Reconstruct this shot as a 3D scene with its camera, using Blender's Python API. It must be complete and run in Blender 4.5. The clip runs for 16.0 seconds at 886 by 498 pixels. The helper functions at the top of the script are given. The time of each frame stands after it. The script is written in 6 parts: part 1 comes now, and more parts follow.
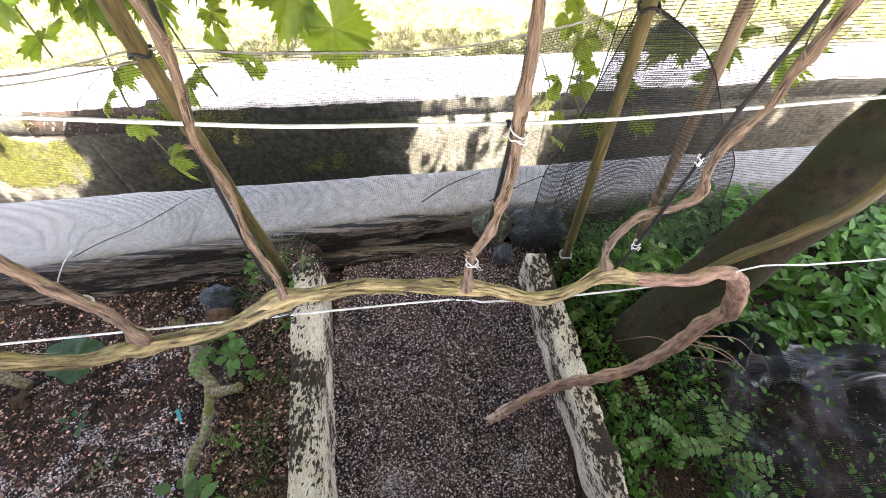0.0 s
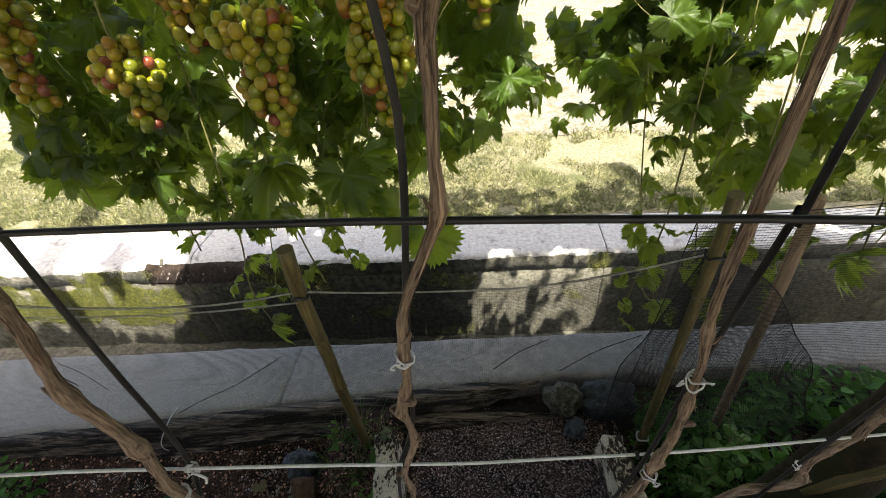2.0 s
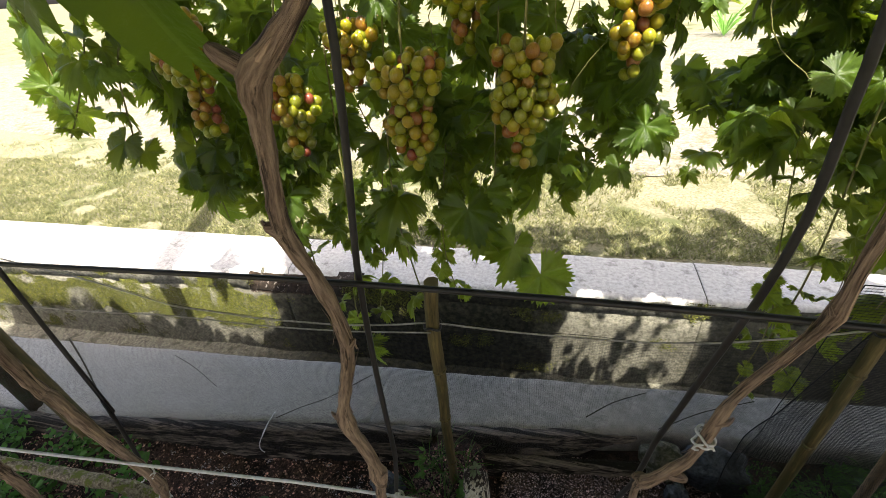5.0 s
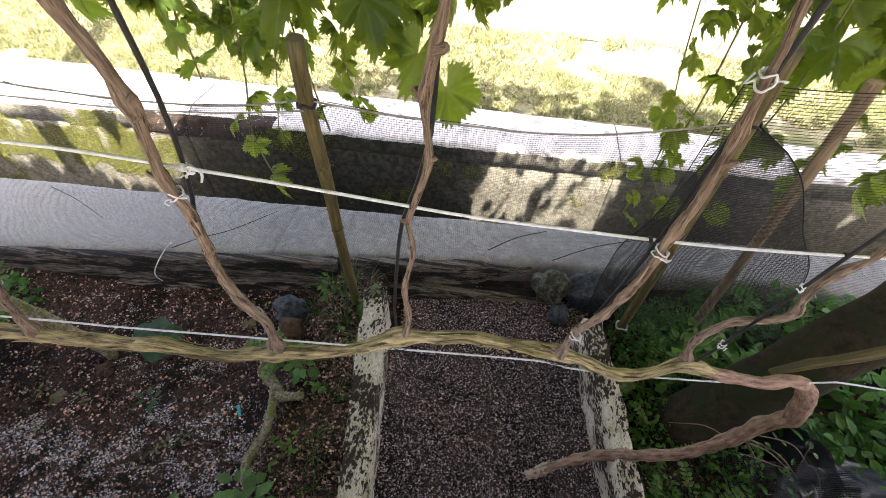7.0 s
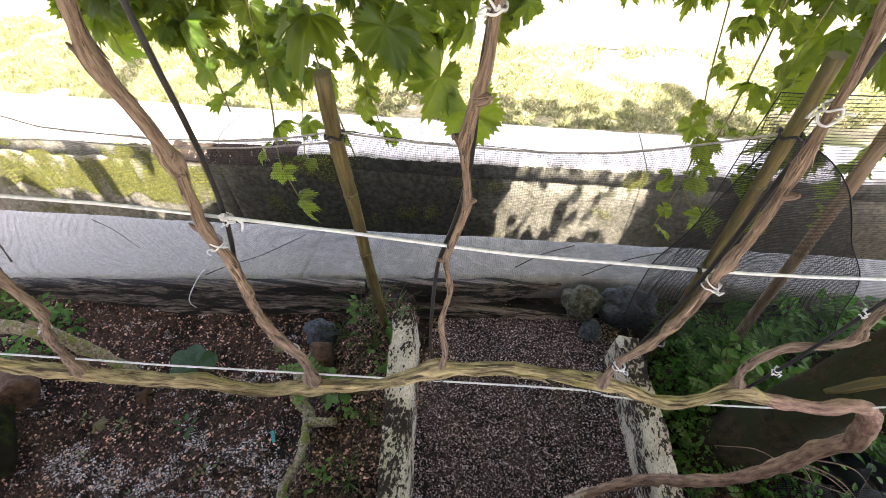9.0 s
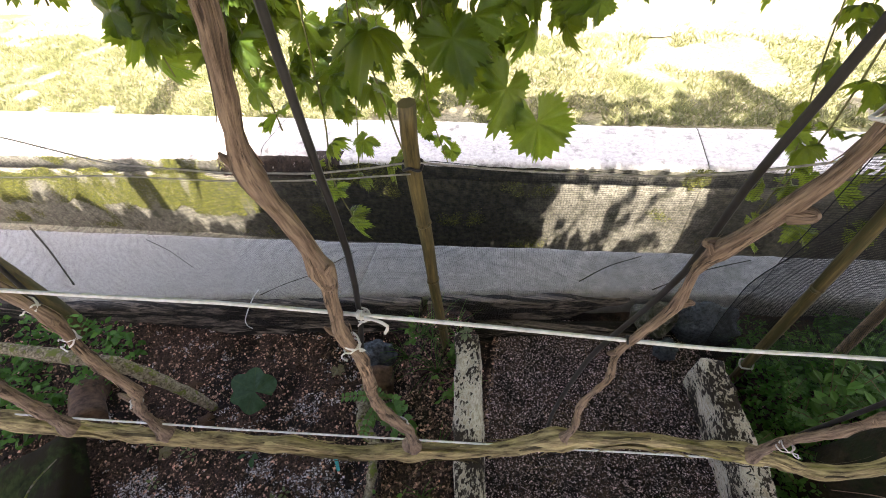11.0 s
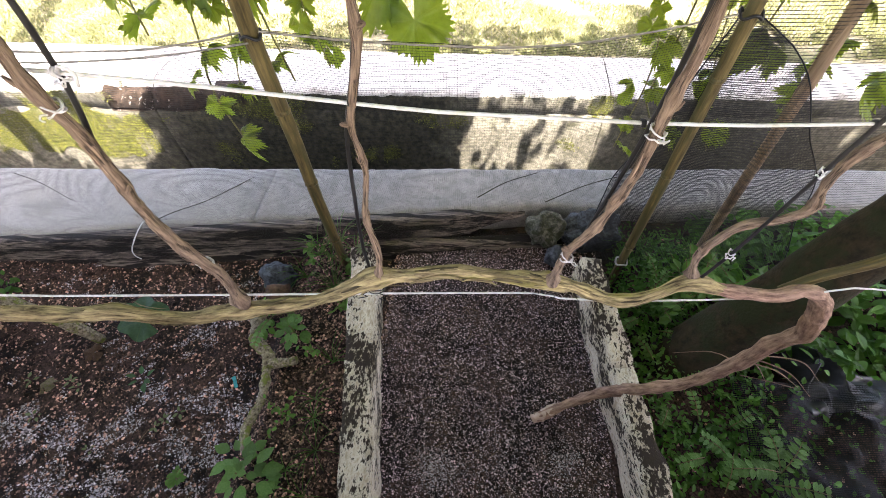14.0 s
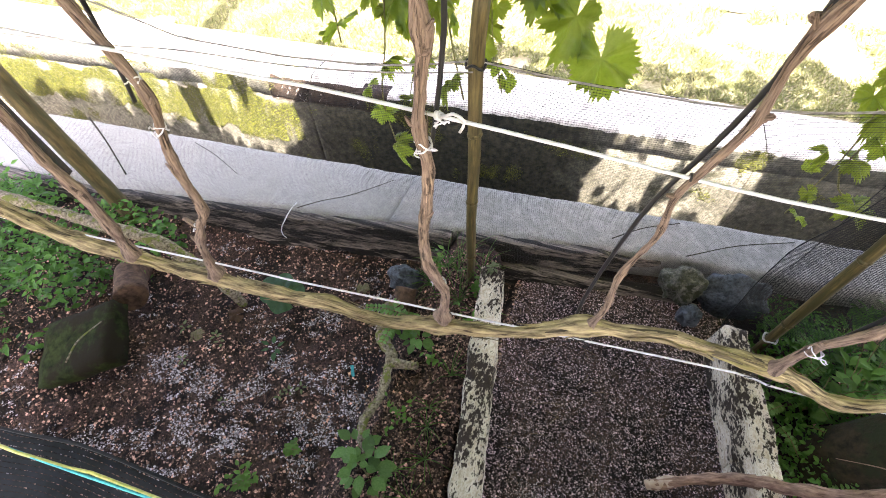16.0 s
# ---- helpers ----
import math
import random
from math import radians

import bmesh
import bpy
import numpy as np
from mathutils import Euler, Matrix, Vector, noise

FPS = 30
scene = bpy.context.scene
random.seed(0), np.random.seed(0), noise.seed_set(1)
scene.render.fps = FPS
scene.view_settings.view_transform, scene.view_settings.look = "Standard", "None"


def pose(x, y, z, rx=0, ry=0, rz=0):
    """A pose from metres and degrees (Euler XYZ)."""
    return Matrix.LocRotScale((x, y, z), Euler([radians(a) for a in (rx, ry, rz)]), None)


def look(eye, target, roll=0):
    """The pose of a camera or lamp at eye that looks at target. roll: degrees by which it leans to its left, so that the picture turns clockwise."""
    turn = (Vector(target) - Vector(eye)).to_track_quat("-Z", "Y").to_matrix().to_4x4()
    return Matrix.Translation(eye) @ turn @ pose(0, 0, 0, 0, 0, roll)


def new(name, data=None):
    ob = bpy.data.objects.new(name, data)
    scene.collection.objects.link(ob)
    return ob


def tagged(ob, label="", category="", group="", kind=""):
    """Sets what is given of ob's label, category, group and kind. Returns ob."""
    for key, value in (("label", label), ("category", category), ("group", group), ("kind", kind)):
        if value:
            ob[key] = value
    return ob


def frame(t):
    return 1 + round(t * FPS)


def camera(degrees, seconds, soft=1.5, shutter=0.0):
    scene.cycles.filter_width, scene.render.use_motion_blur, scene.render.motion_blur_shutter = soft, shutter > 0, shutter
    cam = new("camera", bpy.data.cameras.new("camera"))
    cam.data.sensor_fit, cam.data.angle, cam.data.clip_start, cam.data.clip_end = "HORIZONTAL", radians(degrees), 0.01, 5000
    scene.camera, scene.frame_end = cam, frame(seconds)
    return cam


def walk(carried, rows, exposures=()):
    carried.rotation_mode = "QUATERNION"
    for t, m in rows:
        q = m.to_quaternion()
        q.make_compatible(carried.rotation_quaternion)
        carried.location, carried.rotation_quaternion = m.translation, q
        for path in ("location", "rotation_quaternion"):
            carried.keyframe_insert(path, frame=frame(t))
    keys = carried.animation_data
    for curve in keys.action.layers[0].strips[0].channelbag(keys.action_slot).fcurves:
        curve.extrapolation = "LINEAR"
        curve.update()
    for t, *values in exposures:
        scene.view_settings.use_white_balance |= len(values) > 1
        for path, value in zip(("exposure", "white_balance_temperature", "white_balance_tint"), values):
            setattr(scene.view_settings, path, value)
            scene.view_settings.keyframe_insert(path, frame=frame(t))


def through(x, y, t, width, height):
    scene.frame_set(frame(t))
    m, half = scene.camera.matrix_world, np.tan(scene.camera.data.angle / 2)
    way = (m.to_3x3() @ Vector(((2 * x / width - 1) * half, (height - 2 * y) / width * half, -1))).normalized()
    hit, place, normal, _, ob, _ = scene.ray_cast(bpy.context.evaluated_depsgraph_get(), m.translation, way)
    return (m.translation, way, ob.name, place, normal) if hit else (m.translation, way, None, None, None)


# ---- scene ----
cam = camera(91.1, 16.0, soft=0.5)
PATH = [
    (0, (0.082, 0.077, 1.003), (0.061, 1.304, -0.577), -1.6),
    (0.5, (0.071, 0.09, 1.045), (0.035, 1.398, -0.468), -1.5),
    (1, (0.061, 0.103, 1.099), (-0.021, 1.517, -0.314), -2.5),
    (1.5, (0.038, 0.114, 1.147), (-0.109, 1.607, -0.175), -3.7),
    (2, (0.005, 0.119, 1.19), (-0.213, 1.701, -0.013), -5.2),
    (2.5, (-0.026, 0.115, 1.217), (-0.337, 1.727, 0.074), -5.8),
    (3, (-0.038, 0.107, 1.226), (-0.399, 1.722, 0.103), -6.2),
    (3.5, (-0.056, 0.101, 1.236), (-0.492, 1.717, 0.141), -6.8),
    (3.7, (-0.064, 0.101, 1.234), (-0.53, 1.729, 0.17), -6.4),
    (5.8, (-0.124, 0.1, 1.207), (-0.645, 1.655, 0.06), -4.0),
    (6, (-0.116, 0.1, 1.163), (-0.585, 1.591, -0.085), -1.9),
    (6.2, (-0.099, 0.092, 1.13), (-0.456, 1.514, -0.225), -0.3),
    (6.5, (-0.051, 0.085, 1.111), (-0.34, 1.486, -0.286), 0.5),
    (7, (-0.006, 0.05, 1.073), (-0.185, 1.384, -0.406), 3.1),
    (7.5, (0.012, 0.05, 1.058), (-0.141, 1.364, -0.441), 1.7),
    (8, (0.015, 0.064, 1.065), (-0.161, 1.392, -0.42), -0.8),
    (8.5, (-0.002, 0.067, 1.078), (-0.225, 1.422, -0.376), -1.0),
    (9, (-0.021, 0.066, 1.082), (-0.309, 1.423, -0.359), -2.0),
    (9.5, (-0.053, 0.07, 1.097), (-0.445, 1.413, -0.333), -5.2),
    (9.7, (-0.06, 0.08, 1.092), (-0.477, 1.39, -0.36), -6.8),
    (11.8, (-0.142, 0.137, 1.089), (-0.548, 1.451, -0.363), -7.2),
    (12, (-0.132, 0.132, 1.091), (-0.531, 1.452, -0.358), -6.1),
    (12.5, (-0.1, 0.109, 1.092), (-0.516, 1.438, -0.343), -5.1),
    (13, (-0.085, 0.1, 1.092), (-0.521, 1.44, -0.327), -6.5),
    (13.5, (-0.044, 0.08, 1.058), (-0.395, 1.371, -0.428), -5.9),
    (14, (0.02, 0.06, 1.009), (-0.136, 1.271, -0.575), -1.8),
    (14.5, (0.033, 0.039, 0.983), (-0.071, 1.169, -0.664), 0.1),
    (15, (-0.025, 0.032, 0.988), (-0.23, 1.165, -0.647), 0.9),
    (15.5, (-0.07, 0.045, 1.02), (-0.404, 1.227, -0.559), -1.2),
    (16, (-0.128, 0.044, 1.036), (-0.616, 1.223, -0.505), -2.7),
]
EXPOSURES = [(0.0, 4.08, 7000, 18), (0.7, 3.62, 7000, 17), (1.5, 2.42, 7000, 9), (2.5, 1.98, 7000, 9), (3.7, 2.02, 7000, 9), (5.8, 2.10, 7000, 9), (6.5, 2.62, 7000, 10), (7.0, 3.16, 7000, 16), (7.6, 3.74, 7000, 17), (8.2, 3.58, 7000, 17), (9.0, 3.42, 7000, 17), (12.0, 2.86, 7000, 17), (13.2, 2.90, 7000, 17), (14.2, 3.82, 7000, 18), (15.0, 4.18, 7000, 18), (15.5, 4.10, 7000, 18), (16.0, 3.86, 7000, 18)]
walk(cam, [(t, look(eye, target, roll)) for t, eye, target, roll in PATH], EXPOSURES)

# ---- world and light ----
SUN_WAY = Vector((-0.17, 0.42, -1.0)).normalized()
world = bpy.data.worlds.new("world")
scene.world = world
world.use_nodes = True
wn = world.node_tree
sky = wn.nodes.new("ShaderNodeTexSky")
sky.sky_type = "NISHITA"
sky.sun_disc = False
sky.sun_elevation = radians(65)
sky.sun_rotation = radians(158)
sky.air_density = 0.7
sky.dust_density = 6.0
sky.ozone_density = 0.5
wn.links.new(sky.outputs[0], wn.nodes["Background"].inputs[0])
wn.nodes["Background"].inputs[1].default_value = 0.15
sun_data = bpy.data.lights.new("sun", "SUN")
sun_data.energy = 4.3
sun_data.angle = radians(0.55)
sun_data.color = (1.0, 0.95, 0.86)
sun = new("sun", sun_data)
sun.matrix_world = look(tuple(-10 * SUN_WAY), (0, 0, 0))


# ---- materials ----
def mat(name, c1, c2, scale=12.0, rough=0.85, bump=0.4, c3=None, big=2.0, fine=90.0, spec=0.3, metal=0.0, stretch=(1, 1, 1), cover=0.5, per=None, spread=(0.65, 1.35), clump=0.0, coords="Object", power=1.0, edge=0.05):
    """A two-scale procedural surface: c1 to c2 by grain, c3 in large patches, per: random by island or object."""
    m = bpy.data.materials.new(name)
    m.use_nodes = True
    nt = m.node_tree
    nd, ln = nt.nodes, nt.links
    b = nd["Principled BSDF"]
    b.inputs["Roughness"].default_value = rough
    b.inputs["Metallic"].default_value = metal
    b.inputs["Specular IOR Level"].default_value = spec
    tc = nd.new("ShaderNodeTexCoord")
    mp = nd.new("ShaderNodeMapping")
    mp.inputs["Scale"].default_value = stretch
    ln.new(tc.outputs[coords], mp.inputs[0])
    n1 = nd.new("ShaderNodeTexNoise")
    n1.inputs["Scale"].default_value = scale
    n1.inputs["Detail"].default_value = 6
    n1.inputs["Roughness"].default_value = 0.65
    ln.new(mp.outputs[0], n1.inputs["Vector"])
    r1 = nd.new("ShaderNodeValToRGB")
    r1.color_ramp.elements[0].position, r1.color_ramp.elements[1].position = 0.35, 0.65
    r1.color_ramp.elements[0].color, r1.color_ramp.elements[1].color = (*c1, 1), (*c2, 1)
    ln.new(n1.outputs[0], r1.inputs[0])
    out = r1.outputs[0]
    if c3:
        n2 = nd.new("ShaderNodeTexNoise")
        n2.inputs["Scale"].default_value = big
        n2.inputs["Detail"].default_value = 8
        n2.inputs["Roughness"].default_value = 0.7
        ln.new(mp.outputs[0], n2.inputs["Vector"])
        r2 = nd.new("ShaderNodeValToRGB")
        r2.color_ramp.elements[0].position, r2.color_ramp.elements[1].position = cover - edge * 0.8, cover + edge * 1.2
        r2.color_ramp.elements[0].color, r2.color_ramp.elements[1].color = (0, 0, 0, 1), (1, 1, 1, 1)
        amount = n2.outputs[0]
        if clump:
            n4 = nd.new("ShaderNodeTexNoise")
            n4.inputs["Scale"].default_value = clump
            n4.inputs["Detail"].default_value = 3
            ln.new(mp.outputs[0], n4.inputs["Vector"])
            av = nd.new("ShaderNodeMix")
            av.inputs[0].default_value = 0.4
            ln.new(n2.outputs[0], av.inputs[2])
            ln.new(n4.outputs[0], av.inputs[3])
            amount = av.outputs[0]
        ln.new(amount, r2.inputs[0])
        mx = nd.new("ShaderNodeMix")
        mx.data_type = "RGBA"
        ln.new(r2.outputs[0], mx.inputs[0])
        ln.new(out, mx.inputs[6])
        mx.inputs[7].default_value = (*c3, 1)
        out = mx.outputs[2]
    if per:
        info = nd.new("ShaderNodeNewGeometry" if per == "island" else "ShaderNodeObjectInfo")
        hs = nd.new("ShaderNodeHueSaturation")
        mr = nd.new("ShaderNodeMapRange")
        mr.inputs[3].default_value, mr.inputs[4].default_value = spread
        pw = nd.new("ShaderNodeMath")
        pw.operation = "POWER"
        pw.inputs[1].default_value = power
        ln.new(info.outputs["Random Per Island" if per == "island" else "Random"], pw.inputs[0])
        ln.new(pw.outputs[0], mr.inputs[0])
        ln.new(mr.outputs[0], hs.inputs["Value"])
        ln.new(out, hs.inputs["Color"])
        out = hs.outputs[0]
    ln.new(out, b.inputs["Base Color"])
    if bump:
        n3 = nd.new("ShaderNodeTexNoise")
        n3.inputs["Scale"].default_value = fine
        n3.inputs["Detail"].default_value = 4
        ln.new(mp.outputs[0], n3.inputs["Vector"])
        bp = nd.new("ShaderNodeBump")
        bp.inputs["Strength"].default_value = bump
        bp.inputs["Distance"].default_value = 0.002
        ln.new(n3.outputs[0], bp.inputs["Height"])
        ln.new(bp.outputs[0], b.inputs["Normal"])
    return m


def leaf_mat(name, c1, c2, glow, rough=0.45, veins=True, per="object", spread=(0.65, 1.35), through=0.5):
    """Leaf blade: glossy top, light shining through, paler veins that spread from the stalk."""
    m = mat(name, c1, c2, scale=9, rough=rough, bump=0.25, fine=11, spec=0.35, per=per, spread=spread)
    nt = m.node_tree
    nd, ln = nt.nodes, nt.links
    b, outp = nd["Principled BSDF"], nd["Material Output"]
    for n in nd:
        if n.bl_idname == "ShaderNodeBump":
            n.inputs["Strength"].default_value, n.inputs["Distance"].default_value = 0.6, 0.006
    if veins:
        tc = nd.new("ShaderNodeTexCoord")
        sp = nd.new("ShaderNodeSeparateXYZ")
        ln.new(tc.outputs["Object"], sp.inputs[0])
        at = nd.new("ShaderNodeMath")
        at.operation = "ARCTAN2"
        ln.new(sp.outputs[0], at.inputs[0])
        ln.new(sp.outputs[1], at.inputs[1])
        pp = nd.new("ShaderNodeMath")
        pp.operation = "PINGPONG"
        pp.inputs[1].default_value = radians(26)
        ln.new(at.outputs[0], pp.inputs[0])
        lt = nd.new("ShaderNodeMath")
        lt.operation = "LESS_THAN"
        lt.inputs[1].default_value = 0.022
        ln.new(pp.outputs[0], lt.inputs[0])
        mul = nd.new("ShaderNodeMath")
        mul.operation = "MULTIPLY"
        mul.inputs[1].default_value = 0.3
        ln.new(lt.outputs[0], mul.inputs[0])
        mx = nd.new("ShaderNodeMix")
        mx.data_type = "RGBA"
        old = b.inputs["Base Color"].links[0].from_socket
        ln.new(old, mx.inputs[6])
        mx.inputs[7].default_value = (0.16, 0.22, 0.06, 1)
        ln.new(mul.outputs[0], mx.inputs[0])
        ln.new(mx.outputs[2], b.inputs["Base Color"])
    tr = nd.new("ShaderNodeBsdfTranslucent")
    tr.inputs[0].default_value = (*glow, 1)
    ms = nd.new("ShaderNodeMixShader")
    ms.inputs[0].default_value = through
    ln.new(b.outputs[0], ms.inputs[1])
    ln.new(tr.outputs[0], ms.inputs[2])
    ln.new(ms.outputs[0], outp.inputs[0])
    return m


M_SOIL = mat("dark_soil", (0.006, 0.0037, 0.003), (0.11, 0.066, 0.053), 200, 0.95, 1.0, (0.012, 0.0076, 0.0064), 9, 420, edge=0.03)
M_GRIT = mat("dark_grit", (0.09, 0.058, 0.05), (0.37, 0.285, 0.30), 120, 0.7, 0.3, per="island", spread=(0.03, 3.4), power=2.6)
M_FLECK = mat("white_mineral_fleck", (0.34, 0.29, 0.31), (0.80, 0.74, 0.78), 140, 0.8, 0.2, per="island", spread=(0.2, 1.2))
M_CRUMB = mat("brown_soil_crumb", (0.10, 0.054, 0.041), (0.40, 0.245, 0.19), 160, 0.9, 0.3, per="island", spread=(0.08, 3.2), power=3.6)
M_STRIP = mat("light_brown_soil_crumb", (0.085, 0.054, 0.04), (0.30, 0.20, 0.15), 160, 0.9, 0.3, per="island", spread=(0.1, 2.2), power=2.2)
M_LEDGE = mat("weathered_concrete", (0.25, 0.243, 0.226), (0.365, 0.355, 0.332), 120, 0.9, 0.9, (0.25, 0.242, 0.224), 30, 320, cover=0.60, stretch=(0.75, 1, 1), edge=0.07)
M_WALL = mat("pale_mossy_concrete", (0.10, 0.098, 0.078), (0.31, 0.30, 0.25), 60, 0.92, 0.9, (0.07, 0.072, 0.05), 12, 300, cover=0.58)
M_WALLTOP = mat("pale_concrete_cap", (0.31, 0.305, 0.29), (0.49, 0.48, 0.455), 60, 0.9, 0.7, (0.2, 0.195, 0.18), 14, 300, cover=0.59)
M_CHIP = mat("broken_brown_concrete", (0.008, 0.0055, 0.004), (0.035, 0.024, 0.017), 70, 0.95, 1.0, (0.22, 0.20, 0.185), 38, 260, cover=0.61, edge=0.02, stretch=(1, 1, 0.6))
M_MOSS = mat("green_moss", (0.035, 0.042, 0.010), (0.125, 0.13, 0.026), 50, 0.95, 0.9, per="island", spread=(0.5, 1.5))
M_CURB = mat("flaked_whitewash", (0.36, 0.29, 0.2), (0.80, 0.73, 0.60), 130, 0.9, 1.0, (0.03, 0.021, 0.014), 130, 380, cover=0.51, clump=15, edge=0.018, stretch=(1, 0.55, 1))
M_BARK = mat("peeling_vine_bark", (0.075, 0.05, 0.037), (0.26, 0.19, 0.14), 420, 0.85, 1.0, (0.03, 0.02, 0.015), 190, 700, stretch=(1, 0.12, 1), cover=0.565, edge=0.03, coords="UV")
M_CORDON = mat("mossy_vine_bark", (0.035, 0.023, 0.012), (0.43, 0.35, 0.18), 420, 0.85, 1.0, (0.22, 0.20, 0.055), 60, 700, stretch=(1, 0.07, 1), cover=0.585, edge=0.06, coords="UV")
M_PEEL = mat("peeled_bark", (0.05, 0.034, 0.025), (0.30, 0.215, 0.155), 420, 0.85, 0.8, fine=700, stretch=(1, 0.1, 1), coords="UV", per="island", spread=(0.45, 1.6))
M_PEEL_MOSSY = mat("peeled_mossy_bark", (0.06, 0.045, 0.022), (0.42, 0.34, 0.17), 420, 0.85, 0.8, fine=700, stretch=(1, 0.1, 1), coords="UV", per="island", spread=(0.2, 1.4))
M_TAIL = mat("reddish_dead_wood", (0.10, 0.055, 0.04), (0.38, 0.25, 0.185), 380, 0.85, 1.0, (0.17, 0.105, 0.075), 160, 600, stretch=(1, 0.09, 1), cover=0.58, edge=0.04, coords="UV")
M_CUT = mat("cut_wood", (0.35, 0.25, 0.19), (0.5, 0.4, 0.33), 60, 0.8, 0.3)
M_BAMBOO = mat("old_bamboo", (0.036, 0.027, 0.010), (0.15, 0.113, 0.042), 330, 0.6, 0.4, (0.055, 0.05, 0.018), 120, 500, stretch=(1, 0.04, 1), coords="UV")
M_TIMBER = mat("tan_timber", (0.14, 0.095, 0.055), (0.28, 0.20, 0.125), 200, 0.8, 0.5, stretch=(1, 1, 0.06))
M_BOARD = mat("rotten_board", (0.004, 0.0035, 0.003), (0.24, 0.20, 0.165), 150, 0.9, 1.0, (0.009, 0.0068, 0.0055), 40, 420, stretch=(0.03, 1, 1.3), cover=0.5, edge=0.03)
M_TRUNK = mat("dark_trunk", (0.012, 0.009, 0.0052), (0.042, 0.031, 0.017), 60, 0.95, 1.0, (0.02, 0.024, 0.01), 14, 200)
M_LOG = mat("lichen_log", (0.055, 0.042, 0.024), (0.36, 0.31, 0.22), 170, 0.9, 1.0, (0.13, 0.15, 0.03), 45, 400, cover=0.54, edge=0.03)
M_CORD = mat("white_cord", (0.42, 0.42, 0.42), (0.6, 0.6, 0.6), 200, 0.6, 0.3)
M_BLACK = mat("black_tube", (0.008, 0.008, 0.009), (0.02, 0.02, 0.022), 60, 0.5, 0.2)
M_WIRE = mat("grey_plastic_wire", (0.12, 0.112, 0.095), (0.25, 0.235, 0.2), 80, 0.55, 0.2)
M_TAPE = mat("white_tape", (0.36, 0.36, 0.36), (0.6, 0.6, 0.61), 90, 0.5, 0.3)
M_NET = mat("grey_black_net_thread", (0.010, 0.0105, 0.011), (0.028, 0.029, 0.031), 80, 0.6, 0.0, spec=0.2)
M_NETBLACK = mat("black_net_thread", (0.0035, 0.0045, 0.0055), (0.011, 0.0135, 0.0165), 80, 0.5, 0.0, spec=0.2)
M_PLASTIC = mat("black_plastic", (0.010, 0.0115, 0.014), (0.035, 0.039, 0.046), 20, 0.33, 0.3, spec=0.5)
M_STONE = mat("grey_stone", (0.035, 0.036, 0.028), (0.16, 0.155, 0.12), 120, 0.9, 0.9, (0.03, 0.034, 0.016), 40, 350)
M_SLATE = mat("blue_grey_stone", (0.018, 0.022, 0.027), (0.085, 0.10, 0.115), 120, 0.85, 0.9, fine=350)
M_STEM = mat("green_brown_stem", (0.10, 0.11, 0.03), (0.2, 0.18, 0.07), 40, 0.7, 0.2)
M_TEAL = mat("teal_rope", (0.02, 0.22, 0.24), (0.05, 0.42, 0.44), 300, 0.6, 0.4)
M_YELLOW = mat("yellow_rope", (0.36, 0.38, 0.09), (0.55, 0.56, 0.2), 300, 0.6, 0.4)
M_LEAF = leaf_mat("vine_leaf", (0.013, 0.034, 0.006), (0.064, 0.11, 0.018), (0.29, 0.39, 0.034), rough=0.34, spread=(0.2, 1.7))
M_LEAFMASS = leaf_mat("vine_leaf_mass", (0.013, 0.034, 0.006), (0.064, 0.11, 0.018), (0.29, 0.39, 0.034), rough=0.45, veins=False, per="island", spread=(0.22, 1.6))
M_WEED = leaf_mat("weed_leaf", (0.025, 0.075, 0.014), (0.10, 0.22, 0.045), (0.09, 0.25, 0.03), rough=0.5, veins=False, per="island", spread=(0.35, 1.7))
M_LAWN = mat("dusty_dry_ground", (0.075, 0.072, 0.04), (0.20, 0.187, 0.125), 60, 0.95, 0.8, (0.06, 0.068, 0.026), 2.3, 160, cover=0.54)
M_PATH = mat("pale_dusty_path", (0.075, 0.07, 0.055), (0.20, 0.187, 0.155), 32, 0.95, 0.8, (0.09, 0.085, 0.05), 7, 140, cover=0.55)
M_DUSTY = leaf_mat("dusty_leaf", (0.025, 0.075, 0.03), (0.09, 0.19, 0.10), (0.05, 0.14, 0.04), rough=0.45)
M_NETTLE = leaf_mat("broad_weed_leaf", (0.065, 0.15, 0.042), (0.18, 0.32, 0.105), (0.14, 0.32, 0.06), rough=0.5, veins=False, spread=(0.4, 1.7))
M_PALE = leaf_mat("pale_seedling_leaf", (0.10, 0.13, 0.06), (0.24, 0.27, 0.16), (0.12, 0.18, 0.06), rough=0.6, veins=False)
M_HERB = leaf_mat("fresh_weed_leaf", (0.06, 0.14, 0.032), (0.16, 0.30, 0.075), (0.12, 0.30, 0.04), rough=0.5, veins=False, per="island", spread=(0.5, 1.5))
M_BLADE = leaf_mat("grass_blade", (0.06, 0.072, 0.024), (0.24, 0.232, 0.115), (0.18, 0.20, 0.075), rough=0.65, veins=False, per="island", spread=(0.15, 2.1))
M_TERRA = mat("rotten_stump", (0.032, 0.018, 0.011), (0.12, 0.07, 0.042), 60, 0.9, 0.8)
M_BRICK = mat("red_brick", (0.2, 0.075, 0.045), (0.4, 0.19, 0.12), 30, 0.9, 0.6, per="object", spread=(0.6, 1.4))
M_POT = mat("algae_covered_slab", (0.006, 0.009, 0.003), (0.03, 0.042, 0.012), 40, 0.85, 0.5, (0.015, 0.012, 0.007), 12, spec=0.08)


